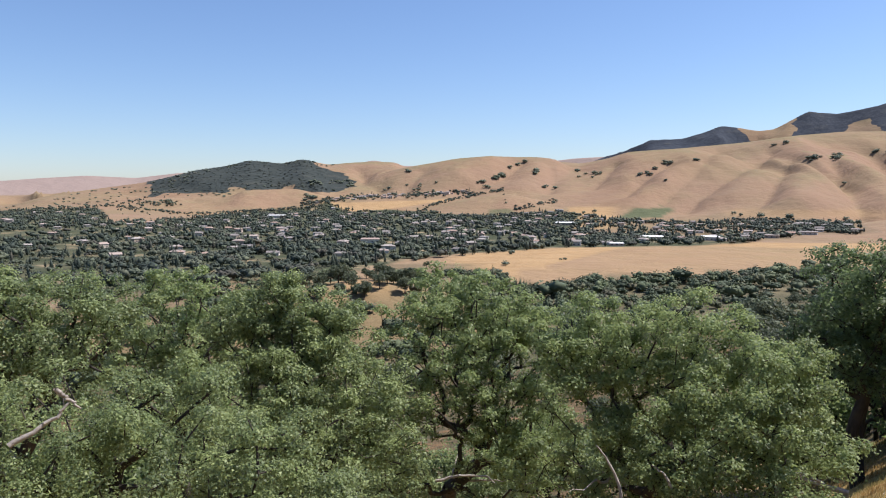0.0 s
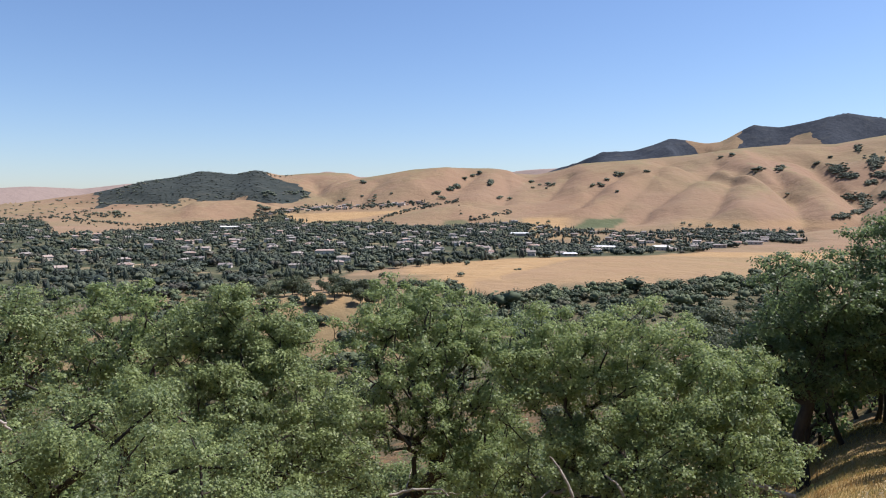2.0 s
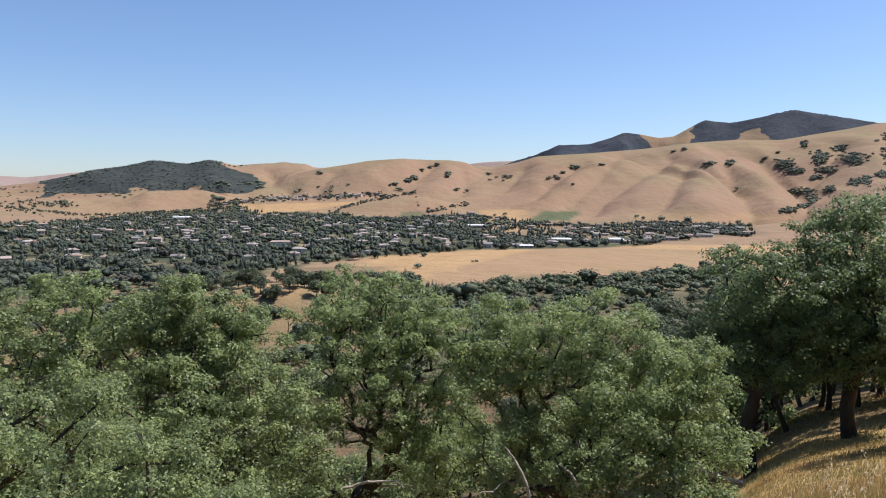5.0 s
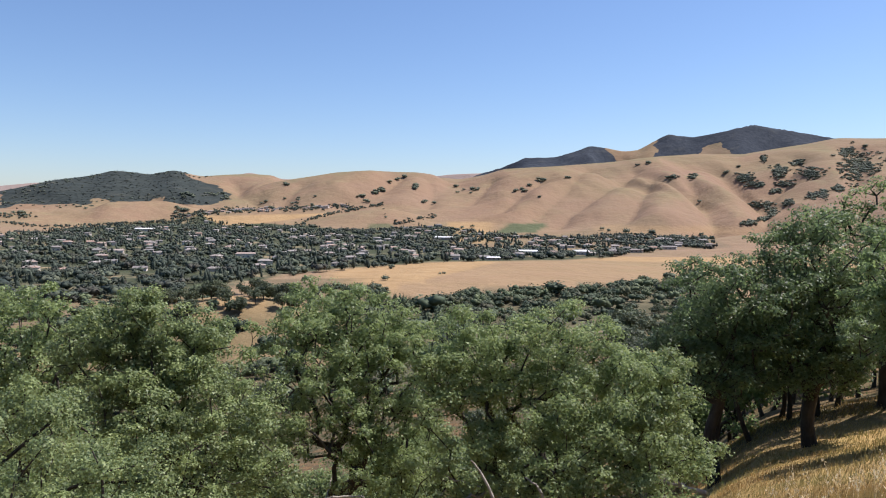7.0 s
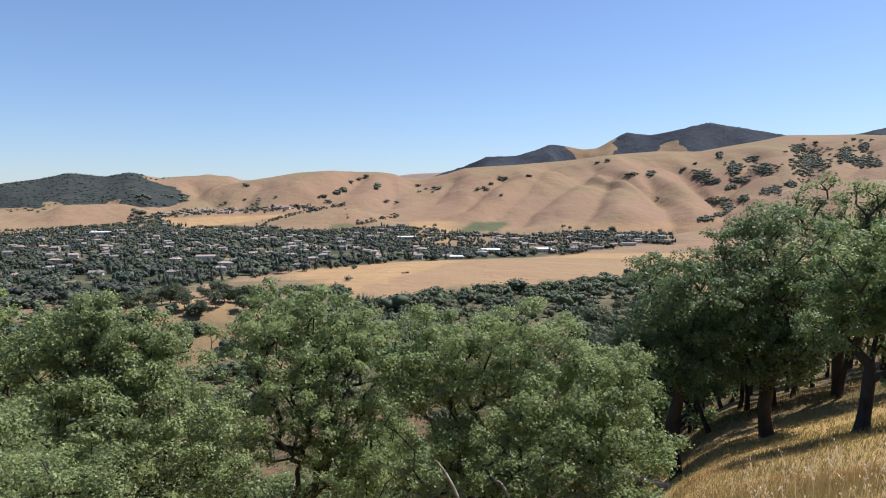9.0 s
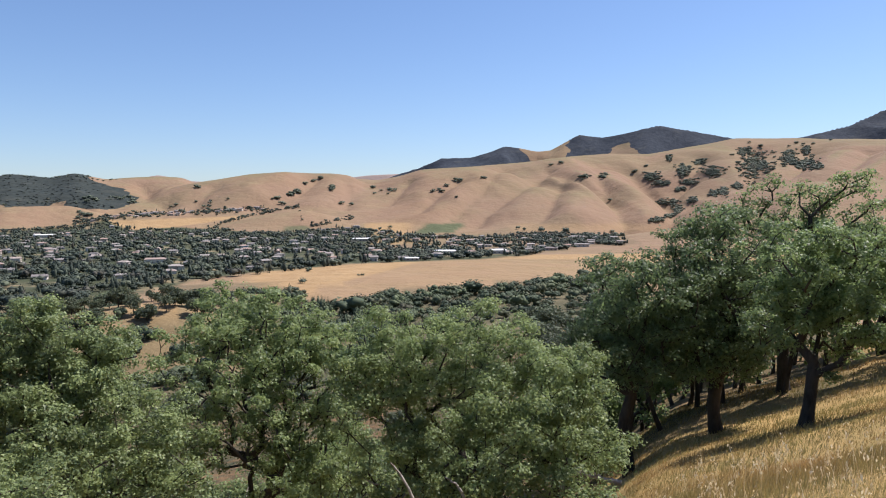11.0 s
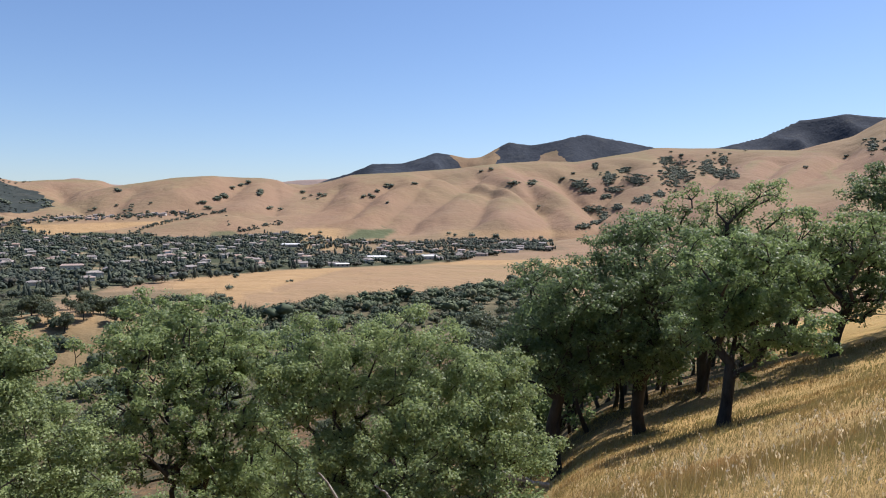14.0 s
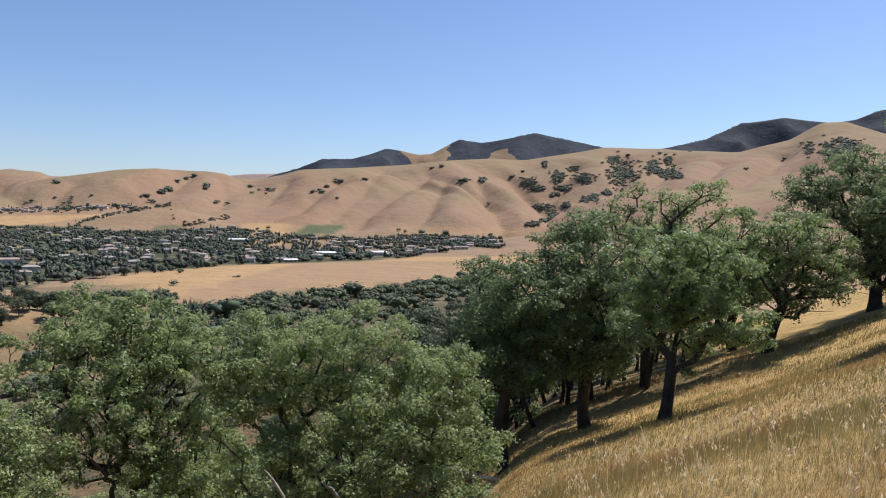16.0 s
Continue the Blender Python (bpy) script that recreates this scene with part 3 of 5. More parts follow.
def build_ground():
    az = np.concatenate([np.arange(-38, 64, 0.28), np.linspace(64, 322, 70)[:-1]])
    rad = np.concatenate([[0.001], np.geomspace(0.4, 600, 105), np.arange(613, 4880, 14.5)])
    a, rr = np.meshgrid(np.radians(az), rad)
    x, y = rr * np.sin(a), rr * np.cos(a)
    z = height(x.ravel(), y.ravel()).reshape(x.shape)
    verts = np.stack([x, y, z], -1).reshape(-1, 3)
    n, m = len(rad), len(az)
    i, j = np.meshgrid(np.arange(n - 1), np.arange(m), indexing="ij")
    jn = (j + 1) % m
    faces = np.stack([i * m + j, i * m + jn, (i + 1) * m + jn, (i + 1) * m + j], -1).reshape(-1, 4)[:, ::-1]
    verts = np.vstack([verts, [[0, 0, float(height(0.0, 0.0))]]])
    me = mesh_from("ground", verts, faces, GROUND, True)
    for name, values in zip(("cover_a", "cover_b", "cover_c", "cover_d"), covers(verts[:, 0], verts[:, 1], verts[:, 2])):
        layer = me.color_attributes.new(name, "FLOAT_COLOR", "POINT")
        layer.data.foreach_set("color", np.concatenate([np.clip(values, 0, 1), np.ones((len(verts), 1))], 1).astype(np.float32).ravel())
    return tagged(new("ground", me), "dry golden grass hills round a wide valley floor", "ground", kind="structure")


build_ground()


# ---- oaks ----
def tubes(a, b, ra, rb, sides):
    """Tapered tubes from points a to b (arrays)."""
    d = b - a
    d = d / np.maximum(np.linalg.norm(d, axis=1, keepdims=True), 1e-6)
    ref = np.where(np.abs(d[:, 2:3]) < 0.9, np.array([[0, 0, 1.0]]), np.array([[1.0, 0, 0]]))
    u = np.cross(d, ref)
    u /= np.linalg.norm(u, axis=1, keepdims=True)
    w = np.cross(d, u)
    ang = np.arange(sides) * 2 * np.pi / sides
    ring = u[:, None, :] * np.cos(ang)[None, :, None] + w[:, None, :] * np.sin(ang)[None, :, None]
    lo = a[:, None, :] - d[:, None, :] * ra[:, None, None] * 0.25 + ring * ra[:, None, None]
    hi = b[:, None, :] + d[:, None, :] * rb[:, None, None] * 0.25 + ring * rb[:, None, None]
    n = len(a)
    verts = np.concatenate([lo, hi], 1).reshape(-1, 3)
    k = np.arange(sides)
    f = np.stack([k, (k + 1) % sides, (k + 1) % sides + sides, k + sides], -1)
    faces = (np.arange(n)[:, None, None] * 2 * sides + f[None]).reshape(-1, 4)
    return verts, faces


def leaf_quads(centres, size, r, out=None, flat=0.5):
    """Small folded leaves round the centres, mostly facing up and outward."""
    n = len(centres)
    nrm = r.normal(size=(n, 3)) * 0.5 + np.array([0, 0, flat])
    if out is not None:
        nrm = nrm + out * 0.9
    nrm /= np.linalg.norm(nrm, axis=1, keepdims=True)
    ax = np.cross(nrm, r.normal(size=(n, 3)))
    ax /= np.linalg.norm(ax, axis=1, keepdims=True)
    sd_ = np.cross(nrm, ax)
    ln = (size * r.uniform(0.65, 1.3, n))[:, None]
    wd = ln * r.uniform(0.5, 0.75, n)[:, None]
    v = np.stack([centres - ax * ln * 0.5, centres + sd_ * wd * 0.5 + nrm * wd * 0.18, centres + ax * ln * 0.5, centres - sd_ * wd * 0.5 + nrm * wd * 0.18], 1)
    return v.reshape(-1, 3), np.arange(n * 4).reshape(n, 4)


def leaf_tris(centres, size, r, out):
    """Small pointed leaves round the centres, one face each."""
    n = len(centres)
    nrm = r.normal(size=(n, 3)) * 0.55 + np.array([0, 0, 0.5]) + out * 0.9
    nrm /= np.linalg.norm(nrm, axis=1, keepdims=True)
    ax = np.cross(nrm, r.normal(size=(n, 3)))
    ax /= np.linalg.norm(ax, axis=1, keepdims=True)
    sd_ = np.cross(nrm, ax)
    ln = (size * r.uniform(0.65, 1.3, n))[:, None]
    wd = ln * r.uniform(0.5, 0.8, n)[:, None]
    v = np.stack([centres - ax * ln * 0.5, centres + ax * ln * 0.35 + sd_ * wd * 0.62, centres + ax * ln * 0.35 - sd_ * wd * 0.62], 1)
    return v.reshape(-1, 3), np.arange(n * 3).reshape(n, 3)


def tone_layer(me, tones):
    me.color_attributes.new("tone", "FLOAT_COLOR", "POINT").data.foreach_set("color", tones.astype(np.float32).ravel())
    return me


def skeleton(tips, fork, r, step=0.45):
    """Branches that join every tip to the trunk: positions and parents."""
    pos = [np.zeros(3)]
    par = [-1]
    m = max(3, int(np.linalg.norm(fork) / step))
    bend = r.normal(size=3) * np.array([0.12, 0.12, 0])
    for i in range(1, m + 1):
        t = i / m
        pos.append(fork * t + bend * math.sin(math.pi * t) * np.linalg.norm(fork) * 0.6)
        par.append(len(pos) - 2)
    depth = list(np.arange(m + 1) * step * 0.35)
    fork_at = m
    order = np.argsort(np.linalg.norm(tips - fork, axis=1))
    arr = np.zeros((6000, 3))
    arr[: len(pos)] = pos
    dep = np.zeros(6000)
    dep[: len(pos)] = depth
    n = len(pos)
    leaf_nodes = []
    for k in order:
        t = tips[k]
        lo = int(fork_at * 0.7)
        dist = np.linalg.norm(arr[lo:n] - t, axis=1) + 0.22 * dep[lo:n] + 0.5 * np.maximum(arr[lo:n, 2] - t[2], 0)
        j = lo + int(np.argmin(dist))
        a = arr[j].copy()
        ln = np.linalg.norm(t - a)
        steps = max(1, int(ln / step))
        prev = j
        sag = r.normal(size=3) * 0.13 * ln + np.array([0, 0, 0.08 * ln])
        for i in range(1, steps + 1):
            f = i / steps
            if n >= 5990:
                break
            arr[n] = a + (t - a) * f + sag * math.sin(math.pi * f)
            dep[n] = dep[prev] + ln / steps
            par.append(prev)
            prev = n
            n += 1
        leaf_nodes.append(prev)
    return arr[:n], np.array(par), np.array(leaf_nodes), fork_at


def build_oak(name, lobes, seed, leaf=0.085, per=60, density=26.0, spread=0.26, trunk_r=0.26, leaves=LEAF_OAK, bark=BARK, fork=None, stems=1, dead=0, min_r=0.008, limbs=True, open_in=0.0):
    """An oak at the origin: trunk, main limbs and a crown of leaf clumps in the lobes (x, y, z, radius)."""
    r = np.random.default_rng(seed)
    lobes = np.array(lobes, float)
    tips, puff, shell = [], [], []
    for lx, ly, lz, lr in lobes:
        n = max(6, int(density * lr * lr))
        d = r.normal(size=(n, 3))
        d[:, 2] += 0.25
        d /= np.linalg.norm(d, axis=1, keepdims=True)
        d *= (r.uniform(0.3, 1.0, n) ** 0.45 * lr * (1 + 0.16 * r.normal(size=n)))[:, None] * np.array([1, 1, 0.9])
        tips.append(d + (lx, ly, lz))
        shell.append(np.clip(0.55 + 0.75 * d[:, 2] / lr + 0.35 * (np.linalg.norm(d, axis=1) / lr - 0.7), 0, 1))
        puff.append(spread * r.uniform(0.7, 1.4, n))
    tips, puff, shell = np.vstack(tips), np.concatenate(puff), np.concatenate(shell)
    keep = tips[:, 2] > 0.9
    tips, puff, shell = tips[keep], puff[keep], shell[keep]
    mid = np.average(lobes[:, :3], axis=0, weights=lobes[:, 3] ** 2)
    low = max(0.9, np.percentile(tips[:, 2], 4))
    fork = np.array(fork if fork is not None else (mid[0] * 0.35, mid[1] * 0.35, low * 0.75 + 0.3), float)
    thing = new(name)
    pos, par, ends, m = skeleton(tips, fork, r, 0.45 if limbs else 0.9)
    count = np.zeros(len(pos))
    count[ends] += 1
    for i in range(len(pos) - 1, 0, -1):
        count[par[i]] += count[i]
    rad = np.maximum(min_r, trunk_r * (count / count[0]) ** 0.5)
    idx = np.arange(1, len(pos))
    flare = np.where(pos[:, 2] < 0.7, 1 + 0.45 * (0.7 - np.clip(pos[:, 2], 0, 0.7)) / 0.7, 1.0)
    rad_base = rad * flare
    # main limbs: the branches that leave the trunk
    owner = np.full(len(pos), -1)
    for i in range(m + 1, len(pos)):
        p = par[i]
        owner[i] = owner[p] if p > m else i
    roots = [o for o in np.unique(owner) if o >= 0]
    roots.sort(key=lambda o: -count[o])
    chosen = roots[:7] if limbs else []
    groups = [("trunk", np.array([i for i in idx if owner[i] not in chosen]))] + [("limb", np.array([i for i in idx if owner[i] == o])) for o in chosen]
    bearer = thing
    for pname, sel in groups:
        if len(sel) == 0:
            continue
        thick = rad_base[sel] > 0.05
        out_v, out_f, base = [], [], 0
        for s, sides in ((sel[thick], 8), (sel[~thick], 4)):
            if len(s):
                v, f = tubes(pos[par[s]], pos[s], np.minimum(rad_base[par[s]], rad_base[s] * 1.5), rad_base[s], sides)
                out_v.append(v), out_f.append(f + base)
                base += len(v)
        bearer = part(pname, mesh_from(pname, np.vstack(out_v), np.vstack(out_f), bark, True), thing)
    for k in range(stems - 1):
        a = 2.4 * k + 0.8
        n = 9
        t = np.linspace(0, 1, n)[:, None]
        top = mid * np.array([1, 1, 0.75]) + np.array([math.cos(a), math.sin(a), 0]) * 1.0
        bpt = np.array([math.cos(a), math.sin(a), -0.15 / 0.5 * 0.3]) * 0.5
        line = bpt + (top - bpt) * t + np.array([math.cos(a + 1), math.sin(a + 1), 0]) * 0.35 * np.sin(np.pi * t * 1.3)
        rr = trunk_r * (0.7 - 0.5 * t[:, 0])
        v, f = tubes(line[:-1], line[1:], rr[:-1], rr[1:], 8)
        part("trunk", mesh_from("stem", v, f, bark, True), thing)
    for k in range(dead):
        a = r.uniform(0, 6.28)
        p0 = pos[min(m + 2, len(pos) - 1)]
        t = np.linspace(0, 1, 10)[:, None]
        ln = r.uniform(2.0, 3.4)
        line = p0 + np.array([math.cos(a) * ln, math.sin(a) * ln, r.uniform(-0.2, 1.2)]) * t + np.cumsum(r.normal(size=(10, 3)) * 0.08, axis=0)
        rr = 0.06 * (1.05 - t[:, 0])
        v, f = tubes(line[:-1], line[1:], rr[:-1], rr[1:], 5)
        part("dead_branch", mesh_from("dead_branch", v, f, BARK_DEAD, True), bearer, "bare bleached dead branch")
    # leaves round each tip
    n = len(tips)
    rep = np.repeat(np.arange(n), np.maximum(4, per * r.uniform(0.6, 1.4, n) * (puff / spread) ** 1.7 * (1 - open_in * (1 - shell)) * np.where(r.uniform(size=n) < 0.35 * open_in, 0.15, 1.0)).astype(int))
    d = r.normal(size=(len(rep), 3))
    d[:, 2] += 0.45
    d /= np.linalg.norm(d, axis=1, keepdims=True)
    c = tips[rep] + d * (puff[rep] * r.uniform(0.2, 1.0, len(rep)) ** 0.4 * (1 + 0.2 * r.normal(size=len(rep))))[:, None] * np.array([1.15, 1.15, 0.75])
    v, f = leaf_tris(c, leaf, r, d)
    # mostly random tone, partly painted shade: low and inner clumps darker
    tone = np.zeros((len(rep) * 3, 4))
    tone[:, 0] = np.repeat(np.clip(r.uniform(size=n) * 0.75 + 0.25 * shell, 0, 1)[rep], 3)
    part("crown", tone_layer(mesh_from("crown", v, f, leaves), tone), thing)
    return thing


def oak_at(kind, az, dist, seen, seed, label, stems=1, dead=0, trunk_r=0.24):
    """An oak whose foot stands on the slope at that bearing and distance; lobes by bearing, height in degrees and radius in metres."""
    x, y, z = spot(az, dist)
    r = np.random.default_rng(seed + 100)
    lobes = []
    crown_top = max(le + 0.3 for _, le, _ in seen)
    for la, le, lr in seen:
        le += 0.3
        d = dist + r.uniform(-0.3, 0.5) * 2.0 - (0.22 if dist < 31 and az < 30 else 0.08) * (crown_top - le)
        ca, sa = math.cos(radians(la)), math.sin(radians(la))
        lobes.append((d * sa - x, d * ca - y, EYE + d * math.tan(radians(le)) - z, lr))
        # the far half of the crown
        if kind != "airy" and le > -16.5:
            lobes.append(((d + lr * 1.3) * sa - x, (d + lr * 1.3) * ca - y, EYE + d * math.tan(radians(le)) - z - 0.25 * lr, lr * 0.7))
    if dist < 31 and az < 30:
        lobes = [(a, b, c, lr * 1.06) for a, b, c, lr in lobes]
    leaves = {"oak": LEAF_OAK, "grey": LEAF_GREY, "dark": LEAF_DARK, "airy": LEAF_MID, "mid": LEAF_MID}[kind]
    near = dist < 31
    size = min(0.14, max(0.058, 0.0037 * dist))
    per = {"airy": 90, "grey": 112}.get(kind, 124) * min(2.9, (0.12 / size) ** 1.75)
    ob = build_oak("oak_tree", lobes, seed, size, per, 14.0 if near else 11.0, 0.285 if near else 0.38, trunk_r, leaves, stems=stems, dead=dead, min_r=0.011 if near else 0.014, open_in={"grey": 0.66, "oak": 0.58, "airy": 0.5}.get(kind, 0.22))
    ob.matrix_basis = Matrix.Translation((x, y, z - 0.12))
    return tagged(ob, label, "oak tree", "oaks on the near slope")


OAKS = [
    ("oak", -30.0, 21, [(-27.1, -8.4, 1.5), (-30.5, -9.3, 1.6), (-24.5, -8.6, 1.1), (-34.1, -10.1, 1.6), (-27.6, -13.1, 1.5), (-32.4, -13.9, 1.5)],
     "spreading green oak with pale dead limbs in its crown", 1, 3, 0.22),
    ("oak", -25.7, 15, [(-28.5, -17.5, 1.3), (-21.7, -16.9, 1.2), (-33.7, -15.2, 1.2), (-17.0, -20.5, 1.1), (-24.9, -21.0, 1.5), (-19.3, -14.3, 0.8), (-11.0, -23.0, 0.9), (-13.5, -21.5, 1.2), (-9.0, -25.0, 1.0), (-13.0, -26.0, 1.0), (-30.0, -20.0, 1.2)],
     "low bushy oak with bright green sunlit top", 1, 2, 0.18),
    ("grey", -20.7, 29, [(-20.3, -8.1, 1.6), (-17.5, -9.5, 1.5), (-22.5, -9.4, 1.2), (-19.6, -12.2, 1.5), (-21.3, -14.1, 1.5), (-17.2, -12.0, 1.3), (-23.4, -12.0, 1.3), (-18.6, -14.6, 1.4)],
     "round-topped oak standing among other oaks down the slope", 1, 0, 0.2),
    ("oak", -15.3, 24, [(-12.9, -8.6, 1.3), (-8.0, -11.5, 1.6), (-10.4, -14.9, 1.9), (-6.3, -16.3, 1.7), (-13.9, -13.0, 0.9), (-8.3, -19.5, 2.0), (-4.3, -20.9, 1.3), (-12.0, -18.0, 1.5), (-9.0, -22.5, 1.5), (-16.9, -16.8, 1.2), (-18.5, -19.0, 1.1), (-11.3, -10.0, 1.5), (-13.6, -11.0, 1.4), (-9.6, -11.6, 1.5), (-15.8, -11.2, 1.2), (-12.0, -14.0, 1.4), (-14.8, -8.8, 1.0)],
     "leaning oak with an open fork and dense green side crown", 1, 1, 0.24),
    ("grey", -0.6, 28, [(0.3, -8.4, 1.7), (-2.2, -10.8, 1.6), (3.2, -8.9, 1.7), (5.4, -10.9, 1.7), (-2.9, -21.6, 1.1), (0.7, -14.7, 2.1), (6.8, -18.0, 2.0), (-2.7, -16.4, 1.3), (4.4, -20.9, 2.0), (-4.0, -20.0, 1.6), (8.0, -21.5, 1.8), (1.5, -11.0, 1.9), (2.9, -16.6, 1.5), (6.6, -12.6, 1.5), (7.6, -15.2, 1.5)],
     "tall domed grey-green oak with a dark forked trunk", 1, 2, 0.27),
    ("grey", 16.2, 22, [(14.1, -11.5, 1.4), (18.9, -11.0, 1.4), (12.3, -14.4, 1.3), (23.2, -13.5, 1.6), (17.3, -15.7, 2.0), (25.3, -17.6, 1.6), (21.5, -19.2, 1.8), (12.3, -18.9, 1.3), (27.2, -19.6, 1.1), (14.5, -21.5, 1.3), (23.5, -22.0, 1.4), (18.5, -21.0, 1.2), (26.4, -14.6, 0.9), (28.0, -17.3, 0.8), (26.8, -21.6, 0.8), (11.2, -11.6, 1.0), (9.8, -14.5, 1.1), (16.4, -11.2, 1.2), (11.0, -10.4, 1.2), (9.6, -11.8, 0.9), (21.4, -11.5, 1.2), (23.8, -12.3, 1.1), (25.6, -13.4, 1.0)],
     "broad rounded oak with yellow-green foliage hanging low", 2, 3, 0.2),
    ("dark", 30.3, 33, [(29.0, -5.3, 1.5), (31.5, -5.7, 1.9), (28.2, -8.6, 1.5), (32.2, -10.0, 2.0), (28.0, -11.9, 1.3), (34.1, -6.9, 1.5), (30.8, -11.2, 1.4), (27.2, -10.6, 1.1)],
     "dense dark green oak with twin dark trunks", 2, 0, 0.23),
    ("dark", 36.5, 35, [(36.8, -2.9, 2.0), (34.7, -2.3, 1.4), (38.2, -6.8, 2.2), (36.6, -10.3, 1.6), (34.1, -9.1, 1.4), (38.4, -9.6, 1.2), (34.6, -5.2, 1.6), (36.2, -6.2, 1.8), (39.4, -3.6, 1.7), (33.4, -11.4, 1.1), (38.9, -11.0, 1.0)],
     "shaded oak with a thick leaning double trunk on dry grass", 2, 0, 0.27),
    ("airy", 40.9, 43, [(36.8, -1.0, 1.3), (39.3, 0.6, 1.1), (40.9, 1.0, 1.0), (42.7, 0.8, 1.2), (44.9, 0.8, 1.4), (46.5, -1.4, 1.7), (42.2, -2.4, 2.0), (44.6, -2.7, 2.0), (38.2, -0.7, 1.3), (41.8, -0.4, 1.3), (43.8, -0.9, 1.4)],
     "tall thin-leaved oak with bare branches showing at the top", 1, 0, 0.28),
    ("mid", 42.2, 28, [(41.9, -4.1, 1.7), (45.1, -4.8, 1.6), (40.3, -7.6, 1.4), (43.6, -8.6, 1.6), (46.7, -7.2, 1.2), (47.5, -8.8, 0.8), (43.2, -6.3, 1.5)],
     "upright oak with a straight dark trunk and bright green side", 1, 0, 0.2),
    ("mid", 49.3, 45, [(49.9, -1.8, 2.0), (52.1, -2.5, 2.0), (53.1, -4.4, 1.5), (48.5, -3.4, 1.7), (50.8, -5.7, 1.7)],
     "crooked oak with a low bare branch over golden grass", 1, 2, 0.3),
    ("mid", 46.9, 52, [(46.4, -2.2, 1.9), (47.8, -3.6, 1.7), (45.6, -4.6, 1.8), (47.4, -6.0, 1.7), (48.8, -5.2, 1.4)],
     "oak half hidden behind the row on the slope", 1, 0, 0.25),
    ("dark", 55.7, 52, [(51.3, 0.9, 1.9), (53.7, 1.7, 2.8), (56.1, 1.5, 3.0), (55.2, -2.0, 2.8), (57.8, -1.2, 3.6), (55.9, -3.9, 1.8)],
     "large dark spreading oak on the grassy crest", 1, 0, 0.35),
    ("dark", 60.7, 33, [(58.1, 3.3, 1.6), (59.0, -0.4, 2.2), (57.8, 5.7, 1.1), (61.5, 2.0, 2.2)],
     "tall dark oak at the upper edge of the slope", 1, 0, 0.33),
]
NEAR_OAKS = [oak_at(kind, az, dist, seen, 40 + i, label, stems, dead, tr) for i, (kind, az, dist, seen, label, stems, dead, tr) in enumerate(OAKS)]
# pale dead limbs standing clear of the leaves: tree, thickness, bearing, height and distance along the limb
for which, thick, way in [
        (1, 0.050, [(-31.34, -16.67, 13.2), (-29.79, -16.00, 13.2), (-28.37, -15.19, 13.2), (-27.56, -14.31, 13.2)]),
        (1, 0.040, [(-28.37, -13.36, 13.2), (-27.62, -14.03, 13.2), (-26.85, -14.78, 13.2)]),
        (5, 0.055, [(12.15, -18.86, 18.4), (13.20, -20.06, 18.4), (13.99, -21.65, 18.4), (14.29, -23.42, 18.4)]),
        (5, 0.040, [(16.33, -19.92, 18.6), (17.22, -20.39, 18.6), (17.86, -21.24, 18.6)]),
        (4, 0.050, [(-0.58, -21.84, 23.5), (1.22, -21.43, 23.5), (3.47, -21.41, 23.5), (4.15, -21.90, 23.5)])]:
    oak = NEAR_OAKS[which]
    ends = np.array([(d * math.sin(radians(a)), d * math.cos(radians(a)), EYE + d * math.tan(radians(e))) for a, e, d in way]) - np.array(oak.matrix_basis.translation)
    t = np.linspace(0, len(ends) - 1, 16)
    line = np.stack([np.interp(t, np.arange(len(ends)), ends[:, j]) for j in range(3)], -1) + np.random.default_rng(which).normal(size=(16, 3)) * 0.012
    rr = thick * (np.linspace(0.35, 1.0, 16) if which == 5 else np.linspace(1.0, 0.4, 16))
    v, f = tubes(line[:-1], line[1:], rr[:-1], rr[1:], 6)
    part("dead_branch", mesh_from("dead_branch", v, f, BARK_DEAD, True), next(c for c in oak.children if c.name.startswith("trunk")), "bare bleached dead branch")


def plain_lobes(r, h, w, n):
    """Lobes of a freestanding oak of height h and crown width w."""
    out = [(0, 0, h * 0.72, w * 0.27)]
    for k in range(n):
        a = 2 * math.pi * k / n + r.uniform(-0.4, 0.4)
        out.append((math.cos(a) * w * 0.27, math.sin(a) * w * 0.27, h * r.uniform(0.48, 0.72), w * r.uniform(0.2, 0.28)))
    return out


# thin shaded oaks behind the row on the slope
r_bg = np.random.default_rng(5)
BACK = []
for k in range(3):
    h = 7.0 + k
    lob = [(r_bg.uniform(-1, 1), r_bg.uniform(-1, 1), h * r_bg.uniform(0.45, 0.9), r_bg.uniform(1.1, 1.6)) for _ in range(8)]
    BACK.append(build_oak("oak_tree", lob, 300 + k, 0.29, 24, 6.0, 0.5, 0.12, LEAF_MID, limbs=False, min_r=0.02))
BACK_AT = [(29.5, 46), (31.6, 50), (32.6, 42), (33.4, 56), (34.6, 47), (35.3, 60), (38.3, 52), (40.2, 62), (44.5, 55), (46.5, 66), (33.0, 70), (36.9, 72), (30.6, 64), (47.6, 58)]
for k in range(38):
    BACK_AT.append((float(r_bg.uniform(27, 47)), float(r_bg.uniform(42, 85))))
for i, (az, d) in enumerate(BACK_AT):
    x, y, z = spot(az, d)
    m = pose(x, y, z - 0.1, r_bg.uniform(-15, 15), r_bg.uniform(-15, 15), r_bg.uniform(0, 360))
    if i < 3:
        ob = BACK[i]
        ob.matrix_basis = m
    else:
        ob = copy_thing(BACK[i % 3], m)
    tagged(ob, "slender shaded oak with a thin dark trunk", "oak tree", "thin oaks behind the row")

# oaks of full height behind the front row
r_row = np.random.default_rng(15)
